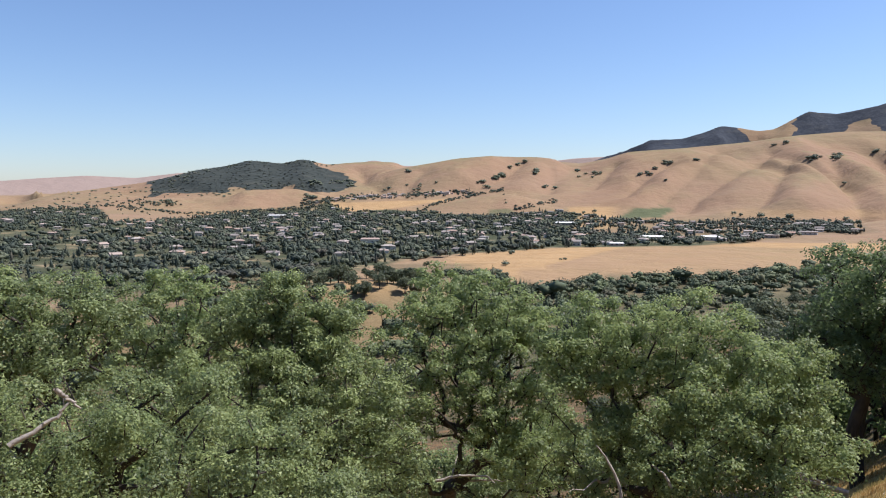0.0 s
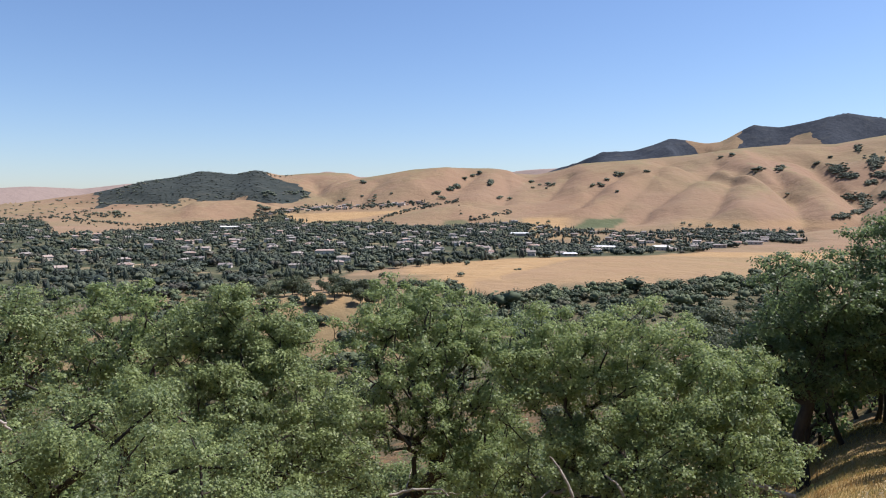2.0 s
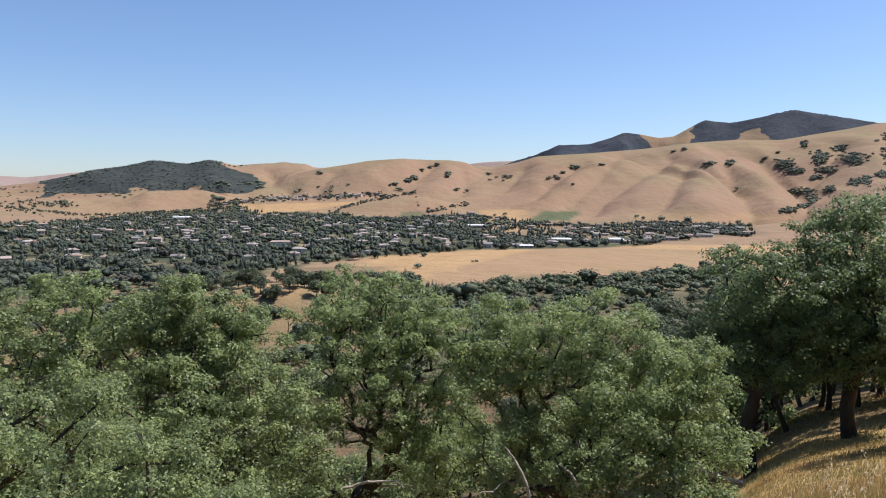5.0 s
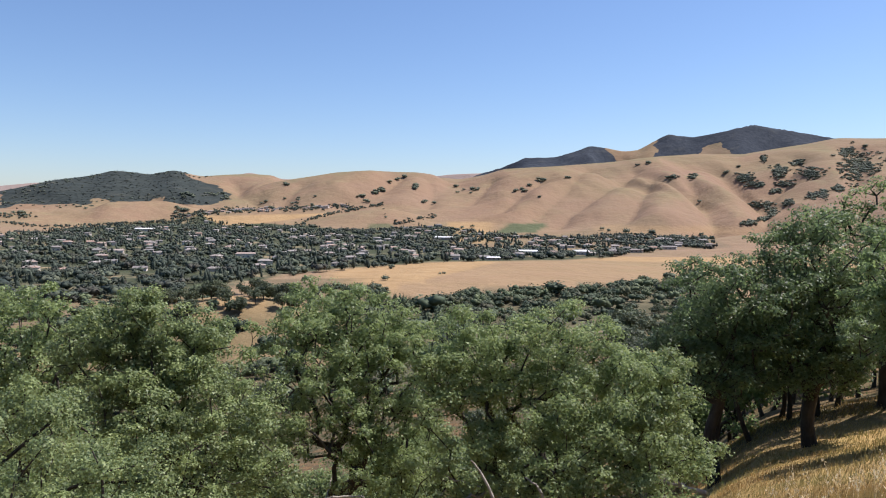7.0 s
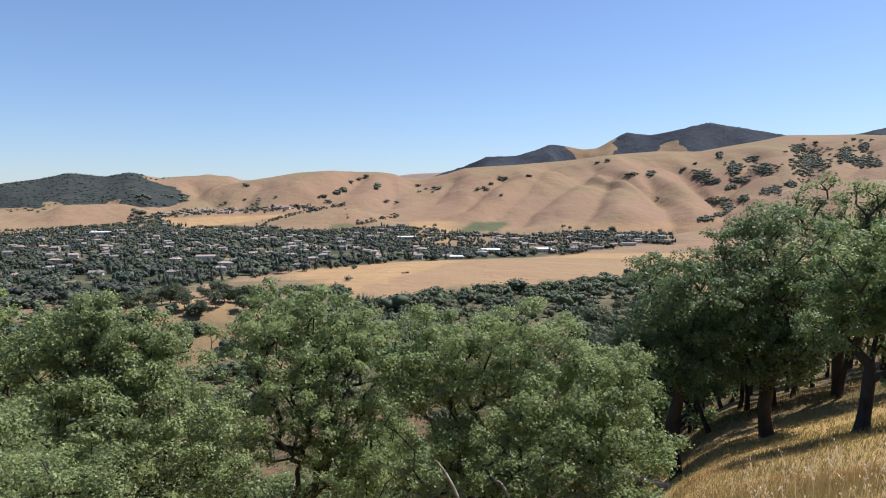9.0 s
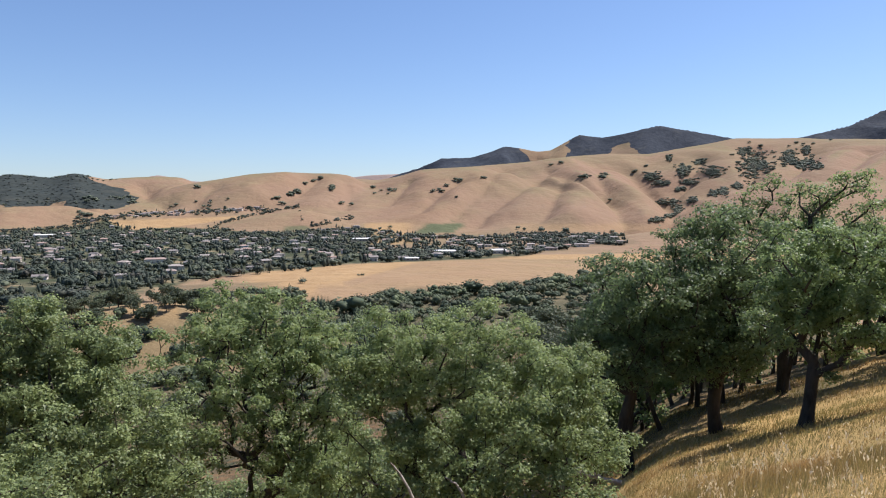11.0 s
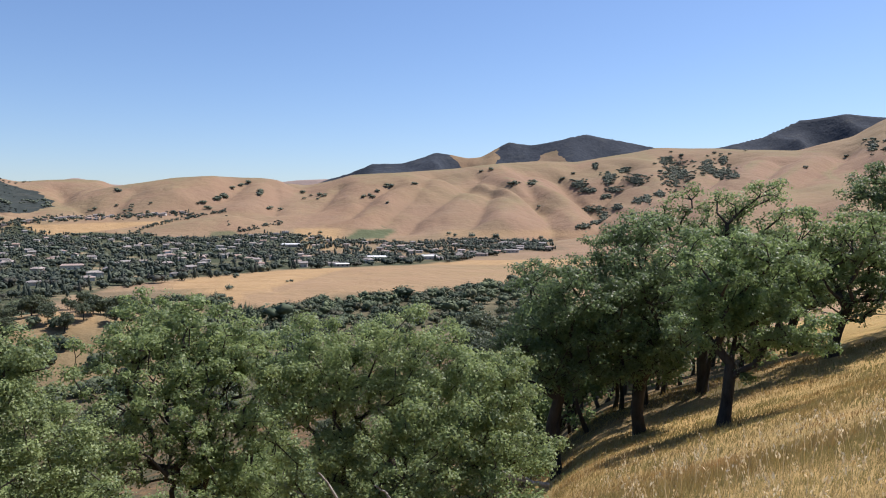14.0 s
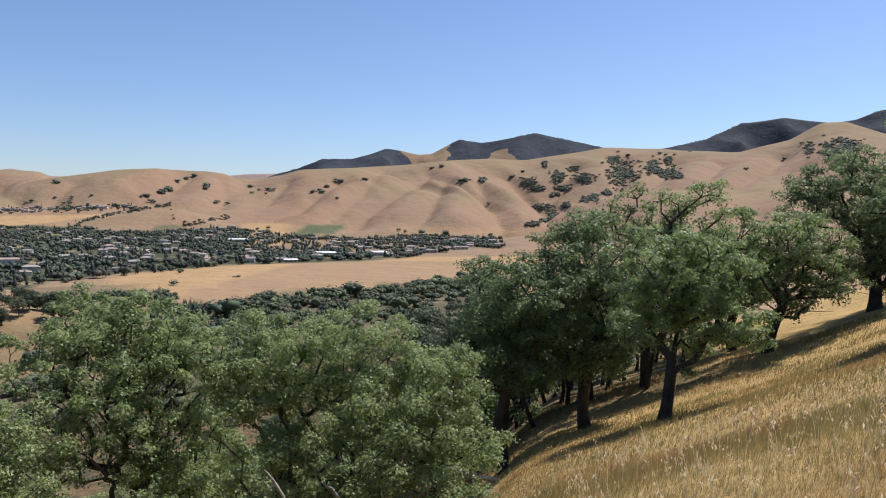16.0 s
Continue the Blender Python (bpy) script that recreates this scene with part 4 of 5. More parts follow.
ROW = [build_oak("oak_tree", plain_lobes(r_row, (8.2, 7.4, 8.8)[k], (7.6, 8.4, 7.0)[k], 7), 350 + k, 0.19, 60, 9.0, 0.5, 0.2, (LEAF_GREY, LEAF_OAK, LEAF_GREY)[k], min_r=0.016, open_in=0.3) for k in range(3)]
ROW_AT = [(-33.0, 40), (-28.6, 46), (-24.2, 39), (-18.6, 42), (-14.8, 36), (-10.6, 47), (-3.4, 52), (2.0, 44), (8.4, 40), (11.6, 50), (15.0, 38), (20.4, 44), (24.6, 40), (-7.6, 60), (5.6, 58), (-21.5, 58)]
for i, (az, d) in enumerate(ROW_AT):
    x, y, z = spot(az, d)
    m = pose(x, y, z - 0.15, 0, 0, r_row.uniform(0, 360)) @ Matrix.Scale(r_row.uniform(1.3, 1.55) if az < -8 else r_row.uniform(0.8, 1.0), 4)
    ob = ROW[i] if i < 3 else copy_thing(ROW[i % 3], m)
    ob.matrix_basis = m
    tagged(ob, "green oak standing behind the front row on the slope", "oak tree", "oaks behind the front row")

# oaks farther down the hill and round the knoll
r_mid = np.random.default_rng(9)
MID = []
for k in range(4):
    h, w = (7.5, 8.5, 6.5, 9.0)[k], (7.5, 9.0, 8.0, 8.0)[k]
    MID.append(build_oak("oak_tree", plain_lobes(r_mid, h, w, 5), 400 + k, 0.62, 30, 2.6, 0.95, 0.22, LEAF_FAR, limbs=False, min_r=0.04))
MID_AT = [(22.6, 190), (24.2, 170), (25.8, 160), (23.6, 150), (26.4, 210), (21.4, 230), (27.6, 140), (24.8, 240), (22.2, 130), (19.6, 260),
          (-4.4, 318), (-4.9, 335), (-5.6, 352), (-3.6, 340), (-8.0, 345), (-8.8, 330), (-9.3, 352), (-10.4, 340), (-11.2, 330), (-12.4, 345), (-13.5, 330), (-2.8, 320), (-2.0, 345),
          (-7.3, 365), (-6.2, 300), (-9.9, 300), (-14.8, 310), (-16.0, 340), (-5.1, 130), (-5.6, 160), (-3.9, 180), (-6.8, 200), (-4.6, 230), (-12.0, 220), (-17.0, 200),
          (8.5, 120), (9.6, 170), (8.9, 240), (-21.0, 260), (-24.0, 300), (-28.0, 280), (-5.3, 95), (-13.2, 90), (-22.0, 110), (9.0, 80), (-19.0, 380), (-25.0, 400), (-30.0, 380), (-12.6, 400)]
MID_AT += [(26.6, 56), (27.6, 60), (25.6, 64), (28.2, 52), (26.0, 48), (28.9, 62), (27.2, 66), (26.0, 78), (27.9, 92), (25.0, 110), (28.6, 74), (24.0, 90), (29.4, 100), (26.8, 125), (22.6, 115), (30.5, 112)]
r_slope = np.random.default_rng(77)
for k in range(32):
    MID_AT.append((float(r_slope.uniform(-34, 27)), float(r_slope.uniform(46, 150))))
for k in range(30):
    x, y, z, d = sight(float(r_slope.uniform(23, 29.5)), float(r_slope.uniform(-13.5, -7.6)))
    MID_AT.append((math.degrees(math.atan2(x, y)), d))
for a, e in ((-6.0, -6.5), (-3.9, -6.9), (-1.3, -5.7), (-8.2, -6.8), (-5.0, -7.3), (-2.6, -6.4), (-7.2, -7.4), (-3.0, -7.6), (-9.6, -7.2)):
    x, y, z, d = sight(a, e)
    MID_AT.append((a, d))
NEAR_MID = [build_oak("oak_tree", plain_lobes(r_mid, (7.0, 8.0)[k], (7.5, 8.0)[k], 6), 420 + k, 0.28, 34, 5.5, 0.55, 0.2, (LEAF_OAK, LEAF_GREY)[k], limbs=False, min_r=0.03) for k in range(2)]
used = set()
for az, d in MID_AT:
    x, y, z = spot(az, d)
    k = int(r_mid.integers(0, 4))
    kinds, k = (NEAR_MID, k % 2 + 10) if d < 90 else (MID, k)
    m = pose(x, y, z - 0.2, 0, 0, r_mid.uniform(0, 360)) @ Matrix.Scale(r_mid.uniform(0.75, 1.1) * (0.62 if d < 150 else 1.0), 4)
    ob = kinds[k % 10] if k not in used else copy_thing(kinds[k % 10], m)
    used.add(k)
    ob.matrix_basis = m
    tagged(ob, "round oak on the dry lower hillside", "oak tree", "oaks down the hill")


# ---- far trees ----
def far_template(seed, tall=False, lobes=1, quads=16, size=0.16, fine=1):
    """A far tree about 1 m wide and high, of lumpy lobes with ragged clumps of leaves on them."""
    r = np.random.default_rng(seed)
    bm = bmesh.new()
    bmesh.ops.create_icosphere(bm, subdivisions=fine, radius=1.0)
    ball = np.array([p.co[:] for p in bm.verts])
    tri = np.array([[q.index for q in p.verts] for p in bm.faces])
    bm.free()
    vs, fs, at, base = [], [], [], 0
    for k in range(lobes):
        if lobes == 1:
            c, rad = np.zeros(3), 0.43
        else:
            a = 2 * math.pi * k / lobes + r.uniform(-0.5, 0.5)
            c, rad = np.array([math.cos(a) * 0.21, math.sin(a) * 0.21, r.uniform(-0.10, 0.12)]), r.uniform(0.24, 0.32)
        lump = 1 + 0.30 * r.normal(size=(len(ball), 1)).clip(-1.2, 1.2)
        vs.append(ball * rad * 0.72 * lump + c), fs.append(tri + base)
        at.append((c, rad))
        base += len(ball)
    d = r.normal(size=(quads, 3))
    d[:, 2] += 0.25
    d /= np.linalg.norm(d, axis=1, keepdims=True)
    pick = r.integers(0, lobes, quads)
    c = np.array([at[p][0] for p in pick]) + d * np.array([at[p][1] for p in pick])[:, None] * r.uniform(0.75, 1.2, (quads, 1))
    qv, qf = leaf_quads(c, size, r, d)
    v = np.vstack(vs + [qv])
    f = np.vstack(fs + [qf[:, [0, 1, 2]] + base, qf[:, [0, 2, 3]] + base])
    v[:, 2] = v[:, 2] * 0.95 + 0.46
    if tall:
        k = np.clip(1.15 - v[:, 2], 0.12, 1)
        v[:, 0] *= k * 0.9
        v[:, 1] *= k * 0.9
    return v, f


ROUND = [far_template(500 + k, False, 3, 19, 0.19) for k in range(6)]
TALL = [far_template(520 + k, True, 1, 36, 0.15) for k in range(3)]
ROUND_FINE = [far_template(540 + k, False, 4, 96, 0.135) for k in range(6)]
TALL_FINE = [far_template(560 + k, True, 1, 100, 0.12) for k in range(3)]


def scatter(name, places, material, label, category, seed, fine=False):
    """One object of many far trees; places are rows of x, y, width, height, tall."""
    r = np.random.default_rng(seed)
    places = np.array(places, float)
    z = height(places[:, 0], places[:, 1])
    vs, fs, tones, base = [], [], [], 0
    for (x, y, w, h, tall), gz in zip(places, z):
        v, f = (TALL_FINE if fine else TALL)[r.integers(3)] if tall > 0.5 else (ROUND_FINE if fine else ROUND)[r.integers(6)]
        a = r.uniform(0, 6.28)
        ca, sa = math.cos(a), math.sin(a)
        p = np.stack([(v[:, 0] * ca - v[:, 1] * sa) * w + x, (v[:, 0] * sa + v[:, 1] * ca) * w + y, v[:, 2] * h + gz - 0.15 * h], -1)
        vs.append(p), fs.append(f + base)
        tones.append(np.tile((r.uniform() * (0.6 if tall > 0.5 else 1.0), max(0.0, r.normal() - 0.6), 0, 1), (len(v), 1)))
        base += len(v)
    ob = new(name, tone_layer(mesh_from(name, np.vstack(vs), np.vstack(fs), material), np.clip(np.vstack(tones), 0, 1)))
    return tagged(ob, label, category, kind="stuff")


r_town = np.random.default_rng(21)
HOUSES = []


def house_spots():
    """Places of the houses: more of them at the foot of the hills and along the streets."""
    out = []
    while len(out) < 230:
        az = r_town.uniform(-31, 30)
        top, bot = float(at_bearing(TOWN_TOP, az)), float(at_bearing(TOWN_LOW, az))
        el = bot + (top - bot) * r_town.uniform(0.03, 0.97)
        x, y, z, r = sight(az, el)
        if r < 700 or r > 2500 or (el < -3.4 and az < 6 and r_town.uniform() < 0.3) or (az > 9 and r_town.uniform() < 0.72) or r_town.uniform() > (r - 500) / 900 or any((x - a) ** 2 + (y - b) ** 2 < 22 ** 2 for a, b, *_ in out):
            continue
        out.append((x, y, z, az, el))
    for k in range(40):
        az = r_town.uniform(-10.5, 2.0)
        el = float(np.interp(az, [-11, -9, -7, -4, 0, 1.5, 2.6], [-0.75, -0.45, -0.22, -0.08, 0.1, 0.2, 0.05])) + r_town.normal() * 0.06
        x, y, z, r = sight(az, el)
        out.append((x, y, z, az, el))
    return out


HOUSES = house_spots()
BIG = [(16.0, -3.36, 30, 14, 6, 1), (9.5, -2.3, 34, 13, 6, 1), (20.1, -3.3, 24, 14, 6, 1), (-5.7, -3.7, 24, 14, 6, 2), 
       (26.6, -2.75, 24, 12, 5, 0), (13.4, -3.85, 16, 9, 4, 1), (-12.8, -1.7, 40, 14, 7, 1), (24.3, -3.05, 18, 10, 5, 0)]
BIG_AT = [(*sight(az, el)[:3], az, el, w, d, h, k) for az, el, w, d, h, k in BIG]
cx = np.array([h[0] for h in HOUSES] + [b[0] for b in BIG_AT])
cy = np.array([h[1] for h in HOUSES] + [b[1] for b in BIG_AT])
cr = np.hypot(cx, cy)
ca_ = np.degrees(np.arctan2(cx, cy))
clear = np.where(np.arange(len(cx)) >= len(HOUSES), 110.0, r_town.uniform(-8, 42, len(cx)))


def free_of_houses(x, y):
    """True where no house stands and no front yard lies."""
    r, az = math.hypot(x, y), math.degrees(math.atan2(x, y))
    return not np.any((np.abs(ca_ - az) * np.pi / 180 * r < 9) & (cr - r > -10) & (cr - r < clear))


town_trees = []
while len(town_trees) < 5200:
    az = r_town.uniform(-33, 30)
    top, bot = float(at_bearing(TOWN_TOP, az)), float(at_bearing(TOWN_LOW, az))
    r = math.sqrt(r_town.uniform(500 ** 2, 2300 ** 2))
    x, y, z = spot(az, r)
    el = math.degrees(math.atan2(z - EYE, r))
    thin = 0.75 if az > 10 and el > -3.2 else (0.8 if el > -1.9 else 1.0)
    if not bot - 0.05 < el < top or r_town.uniform() > thin or not free_of_houses(x, y):
        continue
    if value_noise(np.array([x / 90]), np.array([y / 90]), 131)[0] > 0.45 and r_town.uniform() < 0.7:
        continue
    tall = r_town.uniform() < 0.34
    h = r_town.uniform(9, 18) if tall else 6.5 + 8 * r_town.uniform() ** 1.5
    town_trees.append((x, y, h * (0.55 if tall else r_town.uniform(0.85, 1.6)), h, tall))
for k in range(260):
    az = r_town.uniform(10, 29)
    x, y, z, r = sight(az, float(at_bearing(TOWN_LOW, az)) + 0.12 + 0.35 * r_town.uniform() ** 1.5)
    if free_of_houses(x, y):
        h = r_town.uniform(5, 10)
        town_trees.append((x, y, h * r_town.uniform(0.9, 1.5), h, 0))
for k in range(420):
    right = k < 240
    az = r_town.uniform(22.8, 29.7) if right else r_town.uniform(10.3, 17.5)
    el = (float(np.interp(az, [22.8, 25, 27.5, 29.7], [-1.75, -1.75, -1.8, -1.95])) - r_town.uniform(0, 0.75)) if right else r_town.uniform(-3.65, -2.95)
    x, y, z, r = sight(az, el)
    if free_of_houses(x, y) or k % 3 == 0:
        h = r_town.uniform(6, 12)
        town_trees.append((x, y, h * r_town.uniform(0.9, 1.5), h, r_town.uniform() < 0.12))
scatter("town_woods", [t for t in town_trees if math.hypot(t[0], t[1]) >= 1000], FAR_TREES, "dark green garden trees filling the valley town", "trees", 22)
scatter("near_town_woods", [t for t in town_trees if math.hypot(t[0], t[1]) < 1000], FAR_TREES, "dense dark trees at the near edge of town", "trees", 27, True)

# the row of houses and trees above the upper field
suburb = []
while len(suburb) < 330:
    az = r_town.uniform(-11, 2.6)
    el = float(np.interp(az, [-11, -9, -7, -4, 0, 1.5, 2.6], [-0.75, -0.45, -0.22, -0.08, 0.1, 0.2, 0.05])) + r_town.normal() * 0.10
    x, y, z, r = sight(az, el)
    if not free_of_houses(x, y):
        continue
    tall = r_town.uniform() < 0.3
    h = r_town.uniform(8, 14) if tall else r_town.uniform(6, 11)
    suburb.append((x, y, h * (0.5 if tall else 1.2), h, tall))
while len(suburb) < 560:
    az = r_town.uniform(-24, -9)
    el = float(np.interp(az, [-24, -19, -14, -9], [-0.75, -1.35, -1.1, -0.75])) - abs(r_town.normal()) * 0.14
    x, y, z, r = sight(az, el)
    h = r_town.uniform(5, 10)
    suburb.append((x, y, h, h, r_town.uniform() < 0.3))
# trees along the lane below the upper field and along the creek
for k in range(210):
    az = r_town.uniform(-2.0, 4.9) if k < 150 else r_town.uniform(5.6, 8.9)
    el = float(np.interp(az, [-2.0, -0.4, 1.3, 2.8, 4.7, 5.0, 6.0, 7.0, 8.1, 8.9], [-1.27, -0.65, -0.22, 0.04, 0.43, -1.2, -1.04, -0.86, -0.55, -0.5])) + r_town.normal() * 0.07
    x, y, z, r = sight(az, el)
    h = r_town.uniform(5, 10)
    suburb.append((x, y, h * r_town.uniform(0.8, 1.3), h, r_town.uniform() < 0.25))
for k in range(260):
    az = r_town.uniform(-31, -19.6)
    el = float(np.interp(az, [-31, -26, -24, -22, -20.5, -19.5], [-1.2, -1.0, -0.95, -0.55, -0.75, -0.9])) + r_town.normal() * 0.22
    x, y, z, r = sight(az, el)
    if r > 2150:
        h = r_town.uniform(6, 12)
        suburb.append((x, y, h * r_town.uniform(0.9, 1.4), h, r_town.uniform() < 0.15))
scatter("suburb_trees", suburb, FAR_TREES, "garden trees among houses at the foot of the hills", "trees", 26)

belt = []
while len(belt) < 620:
    az = r_town.uniform(3.5, 29)
    el = float(np.interp(az, [3.5, 5.2, 9.5, 13, 18, 22, 25.6, 29], [-6.3, -7.1, -7.05, -6.55, -6.3, -5.75, -5.1, -4.6])) - abs(r_town.normal()) * 1.5
    x, y, z, r = sight(az, el)
    tall = az < 9 and r_town.uniform() < 0.55
    h = (3.6 + 7.0 * r_town.uniform() ** 1.8) * (1.0 if r_town.uniform() > 0.10 else 1.6)
    belt.append((x, y, h * (0.6 if tall else r_town.uniform(0.75, 1.5)), h, tall))
scatter("tree_belt", belt, BELT_TREES, "dark belt of trees along the field's lower edge", "trees", 23, True)

lower = []
while len(lower) < 560:
    az, r = r_town.uniform(-34, 5), r_town.uniform(170, 560)
    x, y, z = spot(az, r)
    el = math.degrees(math.atan2(z - EYE, r))
    if el > float(at_bearing(TOWN_LOW, az)) + 0.1:
        continue
    if (-7.4 < az < -4.6 and -7.6 < el < -6.0) or (-12.0 < az < -9.7 and -6.4 < el < -5.6) or (el < -7 and r_town.uniform() < 0.5):
        continue
    h = r_town.uniform(5, 8)
    lower.append((x, y, h * r_town.uniform(1.0, 1.4), h, 0))
scatter("lower_woods", lower, BELT_TREES, "oak woods at the foot of the near hill", "trees", 24, True)

# scrub on the dark hill and the mountains
bushes = []
for az0, az1, el0, el1, n, size in ((-22.5, -9, 0.0, 2.7, 800, 5),):
    made = 0
    while made < n:
        az, el = r_town.uniform(az0, az1), r_town.uniform(el0, el1)
        x, y, z, r = sight(az, el)
        got = math.degrees(math.atan2(z - EYE, r))
        made += 1
        if abs(got - el) > 0.12 or covers(np.array([x]), np.array([y]), np.array([z]))[0][0, 0] < 0.5:
            continue
        h = size * r_town.uniform(0.5, 1.0)
        bushes.append((x, y, h * 2.2, h * 0.8, 0))
scatter("chaparral_scrub", bushes, SCRUB, "dark grey-green chaparral covering the steep hills", "shrubs", 25)

# oaks on the golden hills, standing singly and in clumps: bearing, height in degrees, count, spread
CLUMPS = [(2.9, 0.96, 3, 0.24), (3.4, 0.59, 3, 0.24), (4.2, 1.24, 4, 0.32), (4.6, 1.49, 4, 0.32), (5.3, 2.09, 2, 0.16), (5.8, 2.3, 2, 0.16), (6.4, 2.55, 2, 0.16), (7.2, 1.82, 5, 0.4), (7.9, 0.59, 2, 0.16), (8.7, 0.49, 2, 0.16),
          (10.4, 1.8, 2, 0.16), (10.5, 1.35, 1, 0.0), (11.8, 1.61, 5, 0.4), (15.0, 1.46, 2, 0.16), (15.7, 1.57, 3, 0.24), (16.1, 1.94, 2, 0.16), (17.0, 2.38, 4, 0.32), (16.9, 1.08, 1, 0.0), (19.0, 2.56, 2, 0.16)]
CLUMPS += [(26.7, 2.62, 6, 0.48), (28.2, 2.66, 5, 0.4), (25.0, 3.63, 2, 0.16), (24.2, 3.51, 2, 0.16), (-2.8, 1.81, 2, 0.16), (30.4, 2.88, 3, 0.2)]
CLUMPS += [(-4.1, 0.40, 3, 0.6), (-1.7, 0.36, 6, 1.4), (-4.1, 0.05, 1, 0.0), (-7.6, 0.79, 6, 0.9), (-9.8, 0.79, 5, 0.6), (-20.5, -0.57, 4, 0.5), (-10.5, -0.26, 5, 0.6), (28.7, 0.75, 1, 0.0)]
LONE = [(38.49, 4.81), (39.24, 4.52), (39.96, 4.05), (41.53, 4.66), (43.66, 4.77), (42.59, 4.56), (47.56, 3.45), (37.35, 3.97), (31.32, 3.31), (30.59, 2.97), (51.13, 5.15), (51.58, 5.22), (50.06, 4.16), (52.46, 5.65)]
# groves in the gullies: bearing, height, half width and half height in degrees
GROVES = [(38.88, 3.33, 1.13, 1.17), (38.15, 4.24, 0.47, 0.38), (41.06, 4.04, 0.53, 0.34), (41.16, 3.5, 0.76, 0.38), (42.2, 3.32, 0.85, 0.53), (42.17, 4.21, 0.34, 0.53), (42.8, 3.05, 0.47, 0.23),
          (34.01, 3.05, 0.57, 0.57), (35.09, 3.6, 0.47, 0.23), (35.93, 2.87, 0.85, 0.42), (34.48, 2.13, 0.57, 0.34), (33.85, 1.66, 0.47, 0.23), (31.8, 2.57, 0.66, 0.38), (32.46, 2.11, 0.76, 0.25)]
GROVES += [(36.32, 1.31, 0.76, 0.28), (36.86, 1.5, 0.28, 0.34), (37.67, 1.78, 0.38, 0.23), (34.69, 0.83, 0.47, 0.28), (33.32, 0.63, 0.38, 0.38), (32.58, 0.62, 0.47, 0.26), (33.7, 0.08, 0.38, 0.34),
           (33.06, -0.4, 0.47, 0.19), (32.14, -0.69, 0.47, 0.19), (53.65, 4.99, 1.42, 0.57), (52.79, 4.61, 0.57, 0.26), (51.59, 4.89, 0.28, 0.57), (32.98, 3.97, 0.23, 0.34)]
CREST_TREES = [(float(a), float(at_bearing(CREST, a)) - float(0.15 + 0.9 * r_town.uniform() ** 1.5), 1, 0.0) for a in r_town.uniform(-28, -19, 70)]
CREST_TREES += [(float(a), float(at_bearing(CREST, a)) - 0.02 - 0.2 * float(r_town.uniform()), 1, 0.0) for a in r_town.uniform(-20, -8, 60)]
EDGE_TREES = [(float(a), float(np.interp(a, [-23, -19.3, -16.5, -15.3, -11.1, -8.1], [0.3, 0.15, -0.05, 0.65, 0.75, 1.0])) + float(r_town.normal() * 0.1), 1, 0.0) for a in r_town.uniform(-23, -7, 60)]
HILL_MESH = []
for k, (v, f) in enumerate(ROUND_FINE):
    HILL_MESH.append(tone_layer(mesh_from("hill_oak_crown", v, f, FAR_OAKS), np.tile((0.15 + 0.17 * k, 0, 0, 1), (len(v), 1))))
grove = []
for az0, el0, n, spread in CLUMPS + [(a, e, 1, 0.0) for a, e in LONE] + CREST_TREES + EDGE_TREES:
    joined = n > 6 or (n == 1 and spread == 0.0 and az0 < -7)
    for k in range(int(n * 1.6) if n > 3 else n):
        az, el = az0 + r_town.normal() * spread * 0.5, el0 + r_town.normal() * spread * (0.32 if n > 12 else 0.22)
        x, y, z, r = sight(az, el)
        h = r_town.uniform(8.0, 14.0) * (r / 2500) ** 0.5 * ((1.2 if n > 1 else 0.62) if joined else 1.15)
        if joined:
            grove.append((x, y, h * 1.6, h, 0))
            continue
        ob = new("hill_oak", HILL_MESH[int(r_town.integers(5))])
        ob.matrix_basis = pose(x, y, z - 0.15 * h, 0, 0, r_town.uniform(0, 360)) @ Matrix.Diagonal((h * 1.4, h * 1.4, h, 1))
        tagged(ob, "dark round oak on the golden hillside", "tree", "oaks on the far hills")
for az0, el0, wa, we in GROVES:
    for k in range(int(9 + 230 * wa * we)):
        x, y, z, r = sight(az0 + wa * 0.44 * r_town.normal(), el0 - 0.1 + we * 0.42 * r_town.normal())
        h = r_town.uniform(8.0, 14.0) * (r / 2800) ** 0.5
        grove.append((x, y, h * r_town.uniform(1.2, 1.7), h, 0))
scatter("hillside_groves", grove, FAR_OAKS, "dark oak groves in the gullies of the golden hills", "trees", 28)
for az, el, h in ((4.9, -5.5, 7), (4.4, -6.1, 6), (4.1, -6.15, 6), (5.4, -4.6, 7), (9.5, -5.0, 3.5), (9.2, -5.02, 3)):
    x, y, z, r = sight(az, el)
    ob = new("field_tree", HILL_MESH[int(r_town.integers(5))])
    ob.matrix_basis = pose(x, y, z - 0.15 * h, 0, 0, r_town.uniform(0, 360)) @ Matrix.Diagonal((h * 1.2, h * 1.2, h, 1))
    tagged(ob, "lone dark oak in the mown golden field", "tree", "oaks in the field")


for az, el, h in ((23.5, -1.62, 19), (25.4, -1.66, 19), (20.9, -2.0, 11), (19.4, -2.1, 10), (21.7, -1.42, 12), (22.2, -1.5, 10), (10.9, -1.4, 10), (11.7, -1.34, 13), (15.4, -2.07, 9), (17.4, -1.92, 9), (27.4, -1.9, 11), (28.9, -1.75, 12), (12.0, -2.0, 12), (11.5, -2.05, 11)):
    x, y, z, r = sight(az, el)
    ob = new("town_tree", HILL_MESH[int(r_town.integers(5))])
    ob.matrix_basis = pose(x, y, z - 0.15 * h, 0, 0, r_town.uniform(0, 360)) @ Matrix.Diagonal((h * 1.05, h * 1.05, h, 1))
    tagged(ob, "tall dark tree standing over the town's edge", "tree", "tall trees by the town")


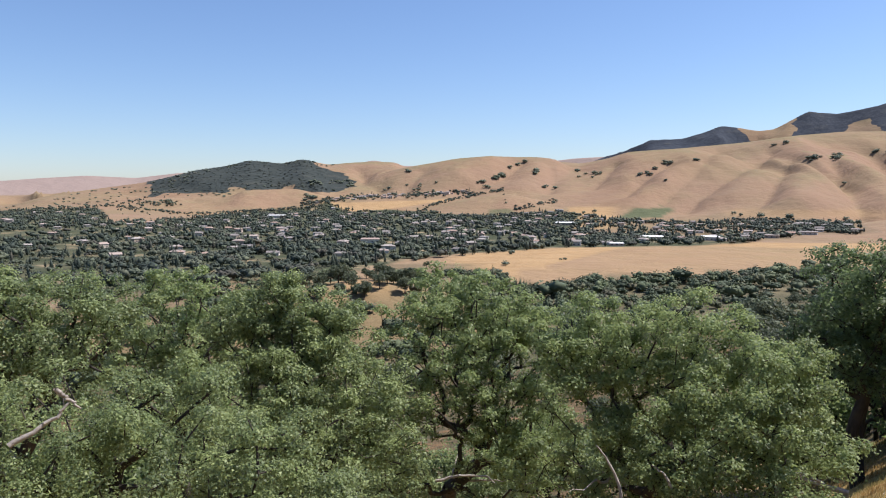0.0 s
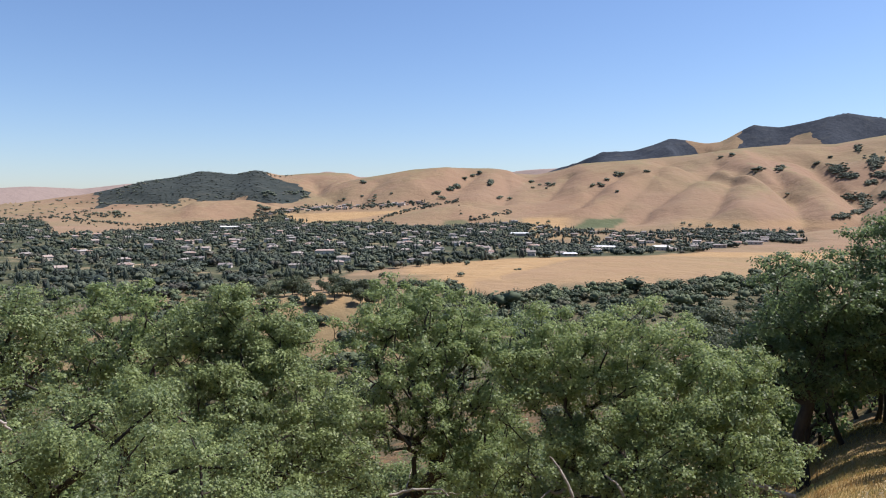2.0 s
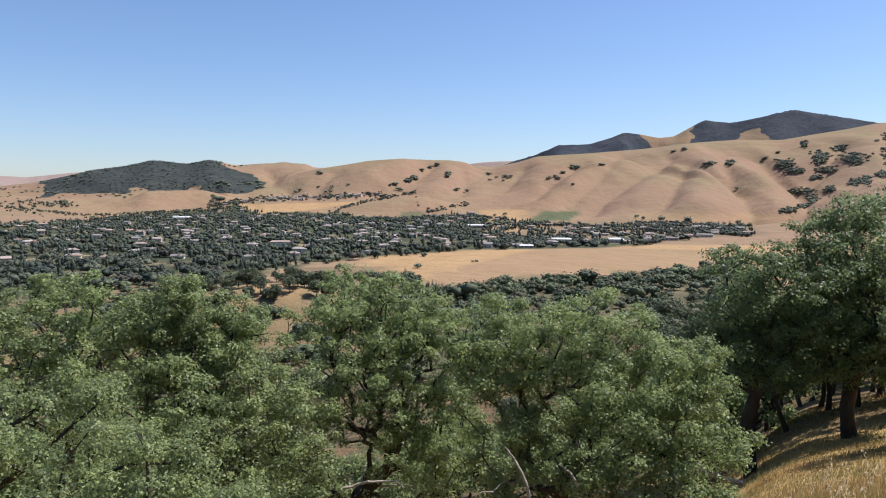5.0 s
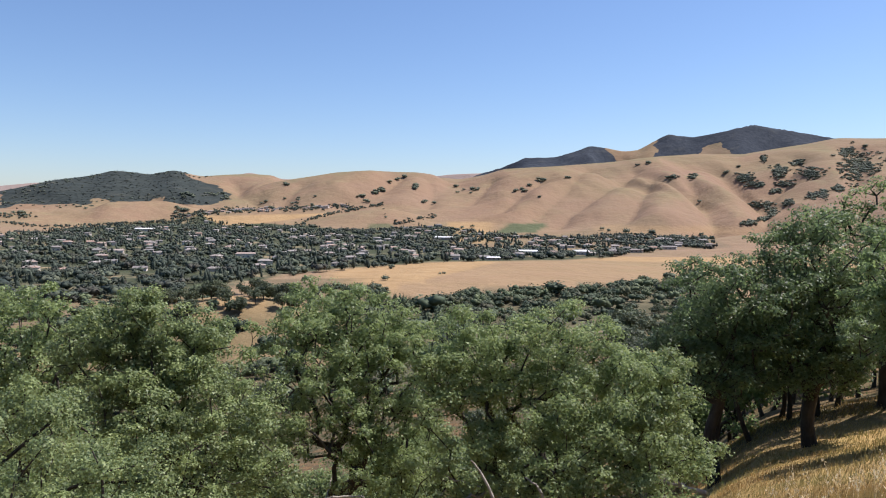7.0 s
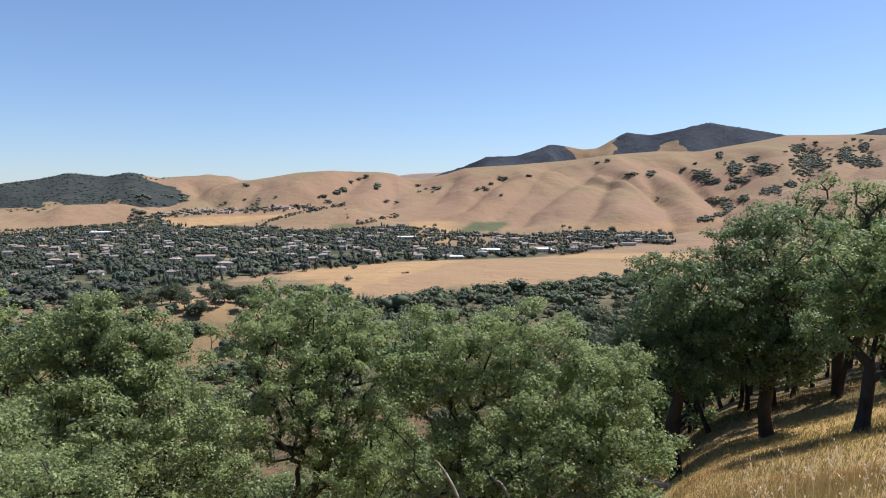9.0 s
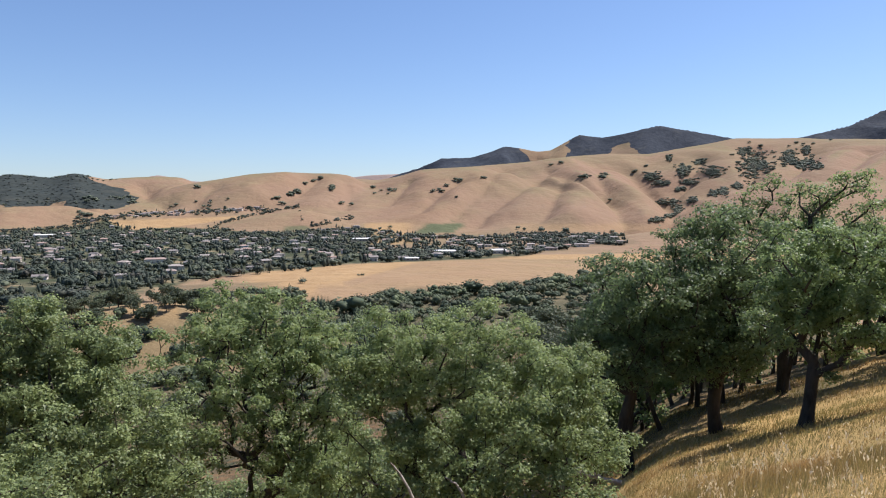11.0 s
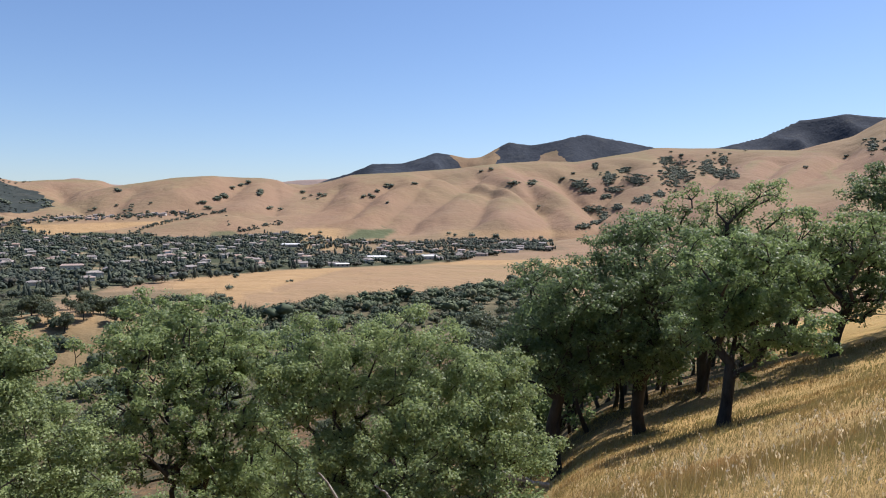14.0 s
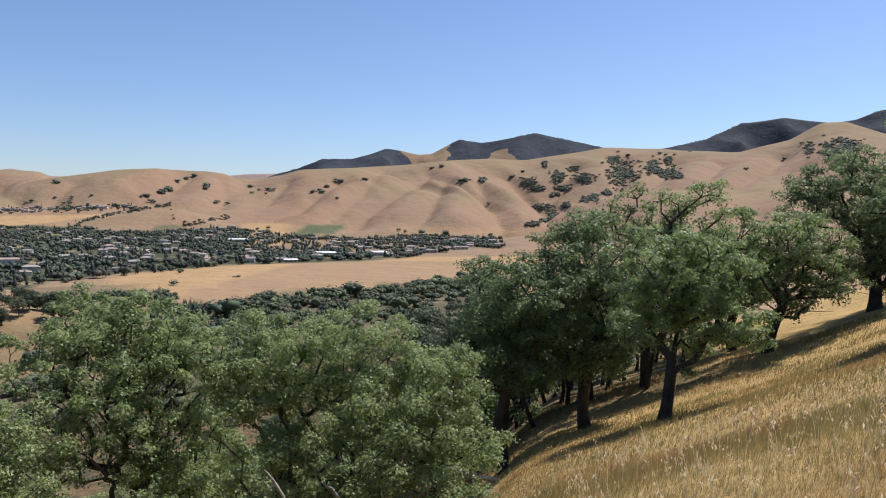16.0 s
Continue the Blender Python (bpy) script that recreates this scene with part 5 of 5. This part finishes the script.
def fallen_branch(az, d, turn, seed):
    """A bleached dead branch lying on the slope."""
    r = np.random.default_rng(seed)
    x, y, z = spot(az, d)
    thing = new("fallen_branch")
    for k in range(4):
        t = np.linspace(0, 1, 9)[:, None]
        a = radians(turn + (0, 28, -35, 50)[k])
        ln = (2.2, 1.1, 1.0, 0.8)[k]
        st = np.array([math.cos(radians(turn)), math.sin(radians(turn)), 0.25]) * (0, 0.7, 1.1, 1.5)[k] + np.array([0, 0, 0.25])
        line = st + np.array([math.cos(a), math.sin(a), 0.22 + 0.15 * k]) * ln * t + np.cumsum(r.normal(size=(9, 3)) * 0.03, axis=0)
        rr = (0.11, 0.06, 0.05, 0.045)[k] * (1.05 - 0.85 * t[:, 0])
        v, f = tubes(line[:-1], line[1:], rr[:-1], rr[1:], 8)
        part("limb" if k == 0 else "twig", mesh_from("dead_limb", v, f, BARK_DEAD, True), thing)
    thing.matrix_basis = pose(x, y, z)
    return tagged(thing, "bleached broken branch lying under the oaks", "dead branch")


fallen_branch(29.5, 29.0, 150, 3)


# ---- houses ----
def box(bm, x0, x1, y0, y1, z0, z1):
    v = [bm.verts.new(p) for p in ((x0, y0, z0), (x1, y0, z0), (x1, y1, z0), (x0, y1, z0), (x0, y0, z1), (x1, y0, z1), (x1, y1, z1), (x0, y1, z1))]
    for f in ((3, 2, 1, 0), (4, 5, 6, 7), (0, 1, 5, 4), (1, 2, 6, 5), (2, 3, 7, 6), (3, 0, 4, 7)):
        bm.faces.new([v[i] for i in f])


def bm_mesh(name, bm, material):
    me = bpy.data.meshes.new(name)
    bm.to_mesh(me)
    bm.free()
    me.materials.append(material)
    return me


def build_house(w, d, h, pitch, roof_mat=ROOF, hip=0.0, wing=False):
    """A house at the origin: walls, gabled or hipped roof, windows, door, chimney."""
    thing = new("house")
    bm = bmesh.new()
    box(bm, -w / 2, w / 2, -d / 2, d / 2, -1.5, h)
    if wing:
        box(bm, w / 2 - d * 0.7, w / 2 - 0.1, -d / 2 - d * 0.5, -d / 2, -1.5, h)
    part("wall", bm_mesh("wall", bm, WALL), thing)

    def roof(x0, x1, y0, y1, along_x):
        b = bmesh.new()
        o = 0.6
        x0, x1, y0, y1 = x0 - o, x1 + o, y0 - o, y1 + o
        if along_x:
            m, rise = (y0 + y1) / 2, (y1 - y0) / 2 * pitch
            inset = hip * (y1 - y0) / 2
            top = [(x0 + inset, m, h + rise), (x1 - inset, m, h + rise)]
        else:
            m, rise = (x0 + x1) / 2, (x1 - x0) / 2 * pitch
            inset = hip * (x1 - x0) / 2
            top = [(m, y0 + inset, h + rise), (m, y1 - inset, h + rise)]
        e = [b.verts.new(p) for p in ((x0, y0, h - 0.05), (x1, y0, h - 0.05), (x1, y1, h - 0.05), (x0, y1, h - 0.05))]
        g = [b.verts.new(p) for p in ((x0, y0, h + 0.2), (x1, y0, h + 0.2), (x1, y1, h + 0.2), (x0, y1, h + 0.2))]
        t = [b.verts.new(p) for p in top]
        b.faces.new(e[::-1])
        for i in range(4):
            b.faces.new([e[i], e[(i + 1) % 4], g[(i + 1) % 4], g[i]])
        if along_x:
            for q in ((g[0], g[1], t[1], t[0]), (g[2], g[3], t[0], t[1]), (g[1], g[2], t[1]), (g[3], g[0], t[0])):
                b.faces.new(q)
        else:
            for q in ((g[1], g[2], t[1], t[0]), (g[3], g[0], t[0], t[1]), (g[0], g[1], t[0]), (g[2], g[3], t[1])):
                b.faces.new(q)
        return part("roof", bm_mesh("roof", b, roof_mat), thing)

    main_roof = roof(-w / 2, w / 2, -d / 2, d / 2, True)
    if wing:
        roof(w / 2 - d * 0.7, w / 2 - 0.1, -d / 2 - d * 0.5, 0, False)
    n = max(2, int(w / 5))
    for i in range(n):
        xx = -w / 2 + w * (i + 0.5) / n
        bm = bmesh.new()
        box(bm, xx - 0.9, xx + 0.9, -d / 2 - 0.05, -d / 2 + 0.02, 1.0, min(2.3, h - 0.3))
        part("window", bm_mesh("window", bm, PANE), thing)
    bm = bmesh.new()
    box(bm, w * 0.2, w * 0.2 + 0.9, d * 0.1, d * 0.1 + 0.7, h, h + d / 2 * pitch + 0.9)
    part("chimney", bm_mesh("chimney", bm, WALL), main_roof)
    return thing


KINDS = [build_house(12, 8, 2.8, 0.42), build_house(13, 8, 2.9, 0.38, hip=1.0, wing=True), build_house(10, 8, 4.8, 0.45), build_house(14, 9, 4.8, 0.36, hip=0.8, wing=True), build_house(12, 7, 2.8, 0.35, hip=0.5)]
for i, (x, y, z, az, el) in enumerate(HOUSES):
    k = i % 5
    m = pose(x, y, float(height(x, y)), 0, 0, -az + r_town.choice([0, 0, 90, 20, -25]) + r_town.uniform(-12, 12))
    if i < 5:
        ob = KINDS[k]
        ob.matrix_basis = m
    else:
        ob = copy_thing(KINDS[k], m)
    tagged(ob, "pale suburban house half hidden among garden trees", "house", "houses in the valley town")
for x, y, z, az, el, w, d, h, k in BIG_AT:
    ob = build_house(w, d, h * 0.75, 0.25, (ROOF, WHITE, ROOF)[k], hip=0.3)
    ob.matrix_basis = pose(x, y, float(height(x, y)), 0, 0, -az + r_town.uniform(-10, 10))
    tagged(ob, ("long grey-roofed building beside the golden field", "long low building with a white roof", "large house with a reddish roof")[k], "building", "large buildings in the town")


# ---- grass on the near slope ----
def tufts(n, r0, r1, az0, az1, h0, h1, width, seed):
    r = np.random.default_rng(seed)
    rad = r0 + (r1 - r0) * r.uniform(0, 1, n) ** 1.0
    az = np.radians(r.uniform(az0, az1, n))
    x, y = rad * np.sin(az), rad * np.cos(az)
    z = height(x, y)
    h = r.uniform(h0, h1, n) * (0.75 + 0.35 * value_noise(x / 1.7, y / 1.7, 141))
    a = r.uniform(0, 6.28, n)
    lean = np.stack([np.cos(a), np.sin(a), np.zeros(n)], -1) * (h * r.uniform(0.2, 0.9, n))[:, None] + np.array([0.10, -0.06, 0]) * h[:, None]
    w = np.stack([-np.sin(a + 0.5), np.cos(a + 0.5), np.zeros(n)], -1) * (width * (0.6 + rad / 14))[:, None]
    b = np.stack([x, y, z - 0.03], -1)
    midp = b + lean * 0.35 + np.array([0, 0, 1.0]) * (h * 0.6)[:, None]
    top = b + lean + np.array([0, 0, 1.0]) * h[:, None]
    v = np.stack([b - w, b + w, midp + w * 0.6, top, midp - w * 0.6], 1).reshape(-1, 3)
    i = np.arange(n)[:, None] * 5
    f = np.concatenate([i + [0, 1, 2], i + [0, 2, 4], i + [4, 2, 3]])
    return v, f


v1, f1 = tufts(85000, 2.2, 16, 29, 70, 0.12, 0.31, 0.0024, 61)
v2, f2 = tufts(42000, 14, 48, 30, 66, 0.15, 0.32, 0.005, 62)
v4, f4 = tufts(15000, 1.0, 15, 70, 389, 0.12, 0.31, 0.0028, 65)
v3, f3 = tufts(10000, 9, 75, -36, 30, 0.25, 0.55, 0.009, 64)
tagged(new("dry_grass", mesh_from("dry_grass", np.vstack([v1, v2, v3, v4]), np.vstack([f1, f2 + len(v1), f3 + len(v1) + len(v2), f4 + len(v1) + len(v2) + len(v3)]), GRASS)), "tall dry golden grass covering the slope", "grass", kind="stuff")


def oats(n, seed):
    """Wild oat stalks with hanging pale seed heads."""
    r = np.random.default_rng(seed)
    vs, fs, base = [], [], 0
    for _ in range(n):
        rad, az = 2.8 + 14 * r.uniform() ** 1.2, radians(r.uniform(33, 68) + r.normal() * 1.5)
        x, y = rad * math.sin(az), rad * math.cos(az)
        z = float(height(x, y))
        h = r.uniform(0.45, 0.8)
        a = r.uniform(0, 6.28)
        t = np.linspace(0, 1, 5)[:, None]
        line = np.array([x, y, z]) + np.array([math.cos(a), math.sin(a), 0]) * 0.22 * h * t ** 2 + np.array([0, 0, h]) * t
        rr = np.full(5, 0.0022 + 0.0001 * rad)
        v, f = tubes(line[:-1], line[1:], rr[:-1], rr[1:] * 0.9, 3)
        vs.append(v), fs.append(np.concatenate([f[:, [0, 1, 2]], f[:, [0, 2, 3]]]) + base)
        base += len(v)
        k = int(r.integers(5, 10))
        at = r.uniform(0.68, 1.0, k)
        c = np.stack([np.interp(at, t[:, 0], line[:, j]) for j in range(3)], -1) + r.normal(size=(k, 3)) * 0.026
        ln, wd = r.uniform(0.035, 0.065, k)[:, None], 0.006 + 0.0006 * rad
        dn = np.array([0, 0, -1.0]) + r.normal(size=(k, 3)) * 0.35
        sdv = r.normal(size=(k, 3))
        sdv[:, 2] *= 0.2
        sdv /= np.linalg.norm(sdv, axis=1, keepdims=True)
        v = np.stack([c, c + dn * ln * 0.4 + sdv * wd, c + dn * ln, c + dn * ln * 0.4 - sdv * wd], 1).reshape(-1, 3)
        i = np.arange(k)[:, None] * 4
        vs.append(v), fs.append(np.concatenate([i + [0, 1, 2], i + [0, 2, 3]]) + base)
        base += len(v)
    return np.vstack(vs), np.vstack(fs)


vo, fo = oats(520, 63)
tagged(new("wild_oats", mesh_from("wild_oats", vo, fo, OATS)), "pale wild oat stalks with drooping seed heads", "grass", kind="stuff")
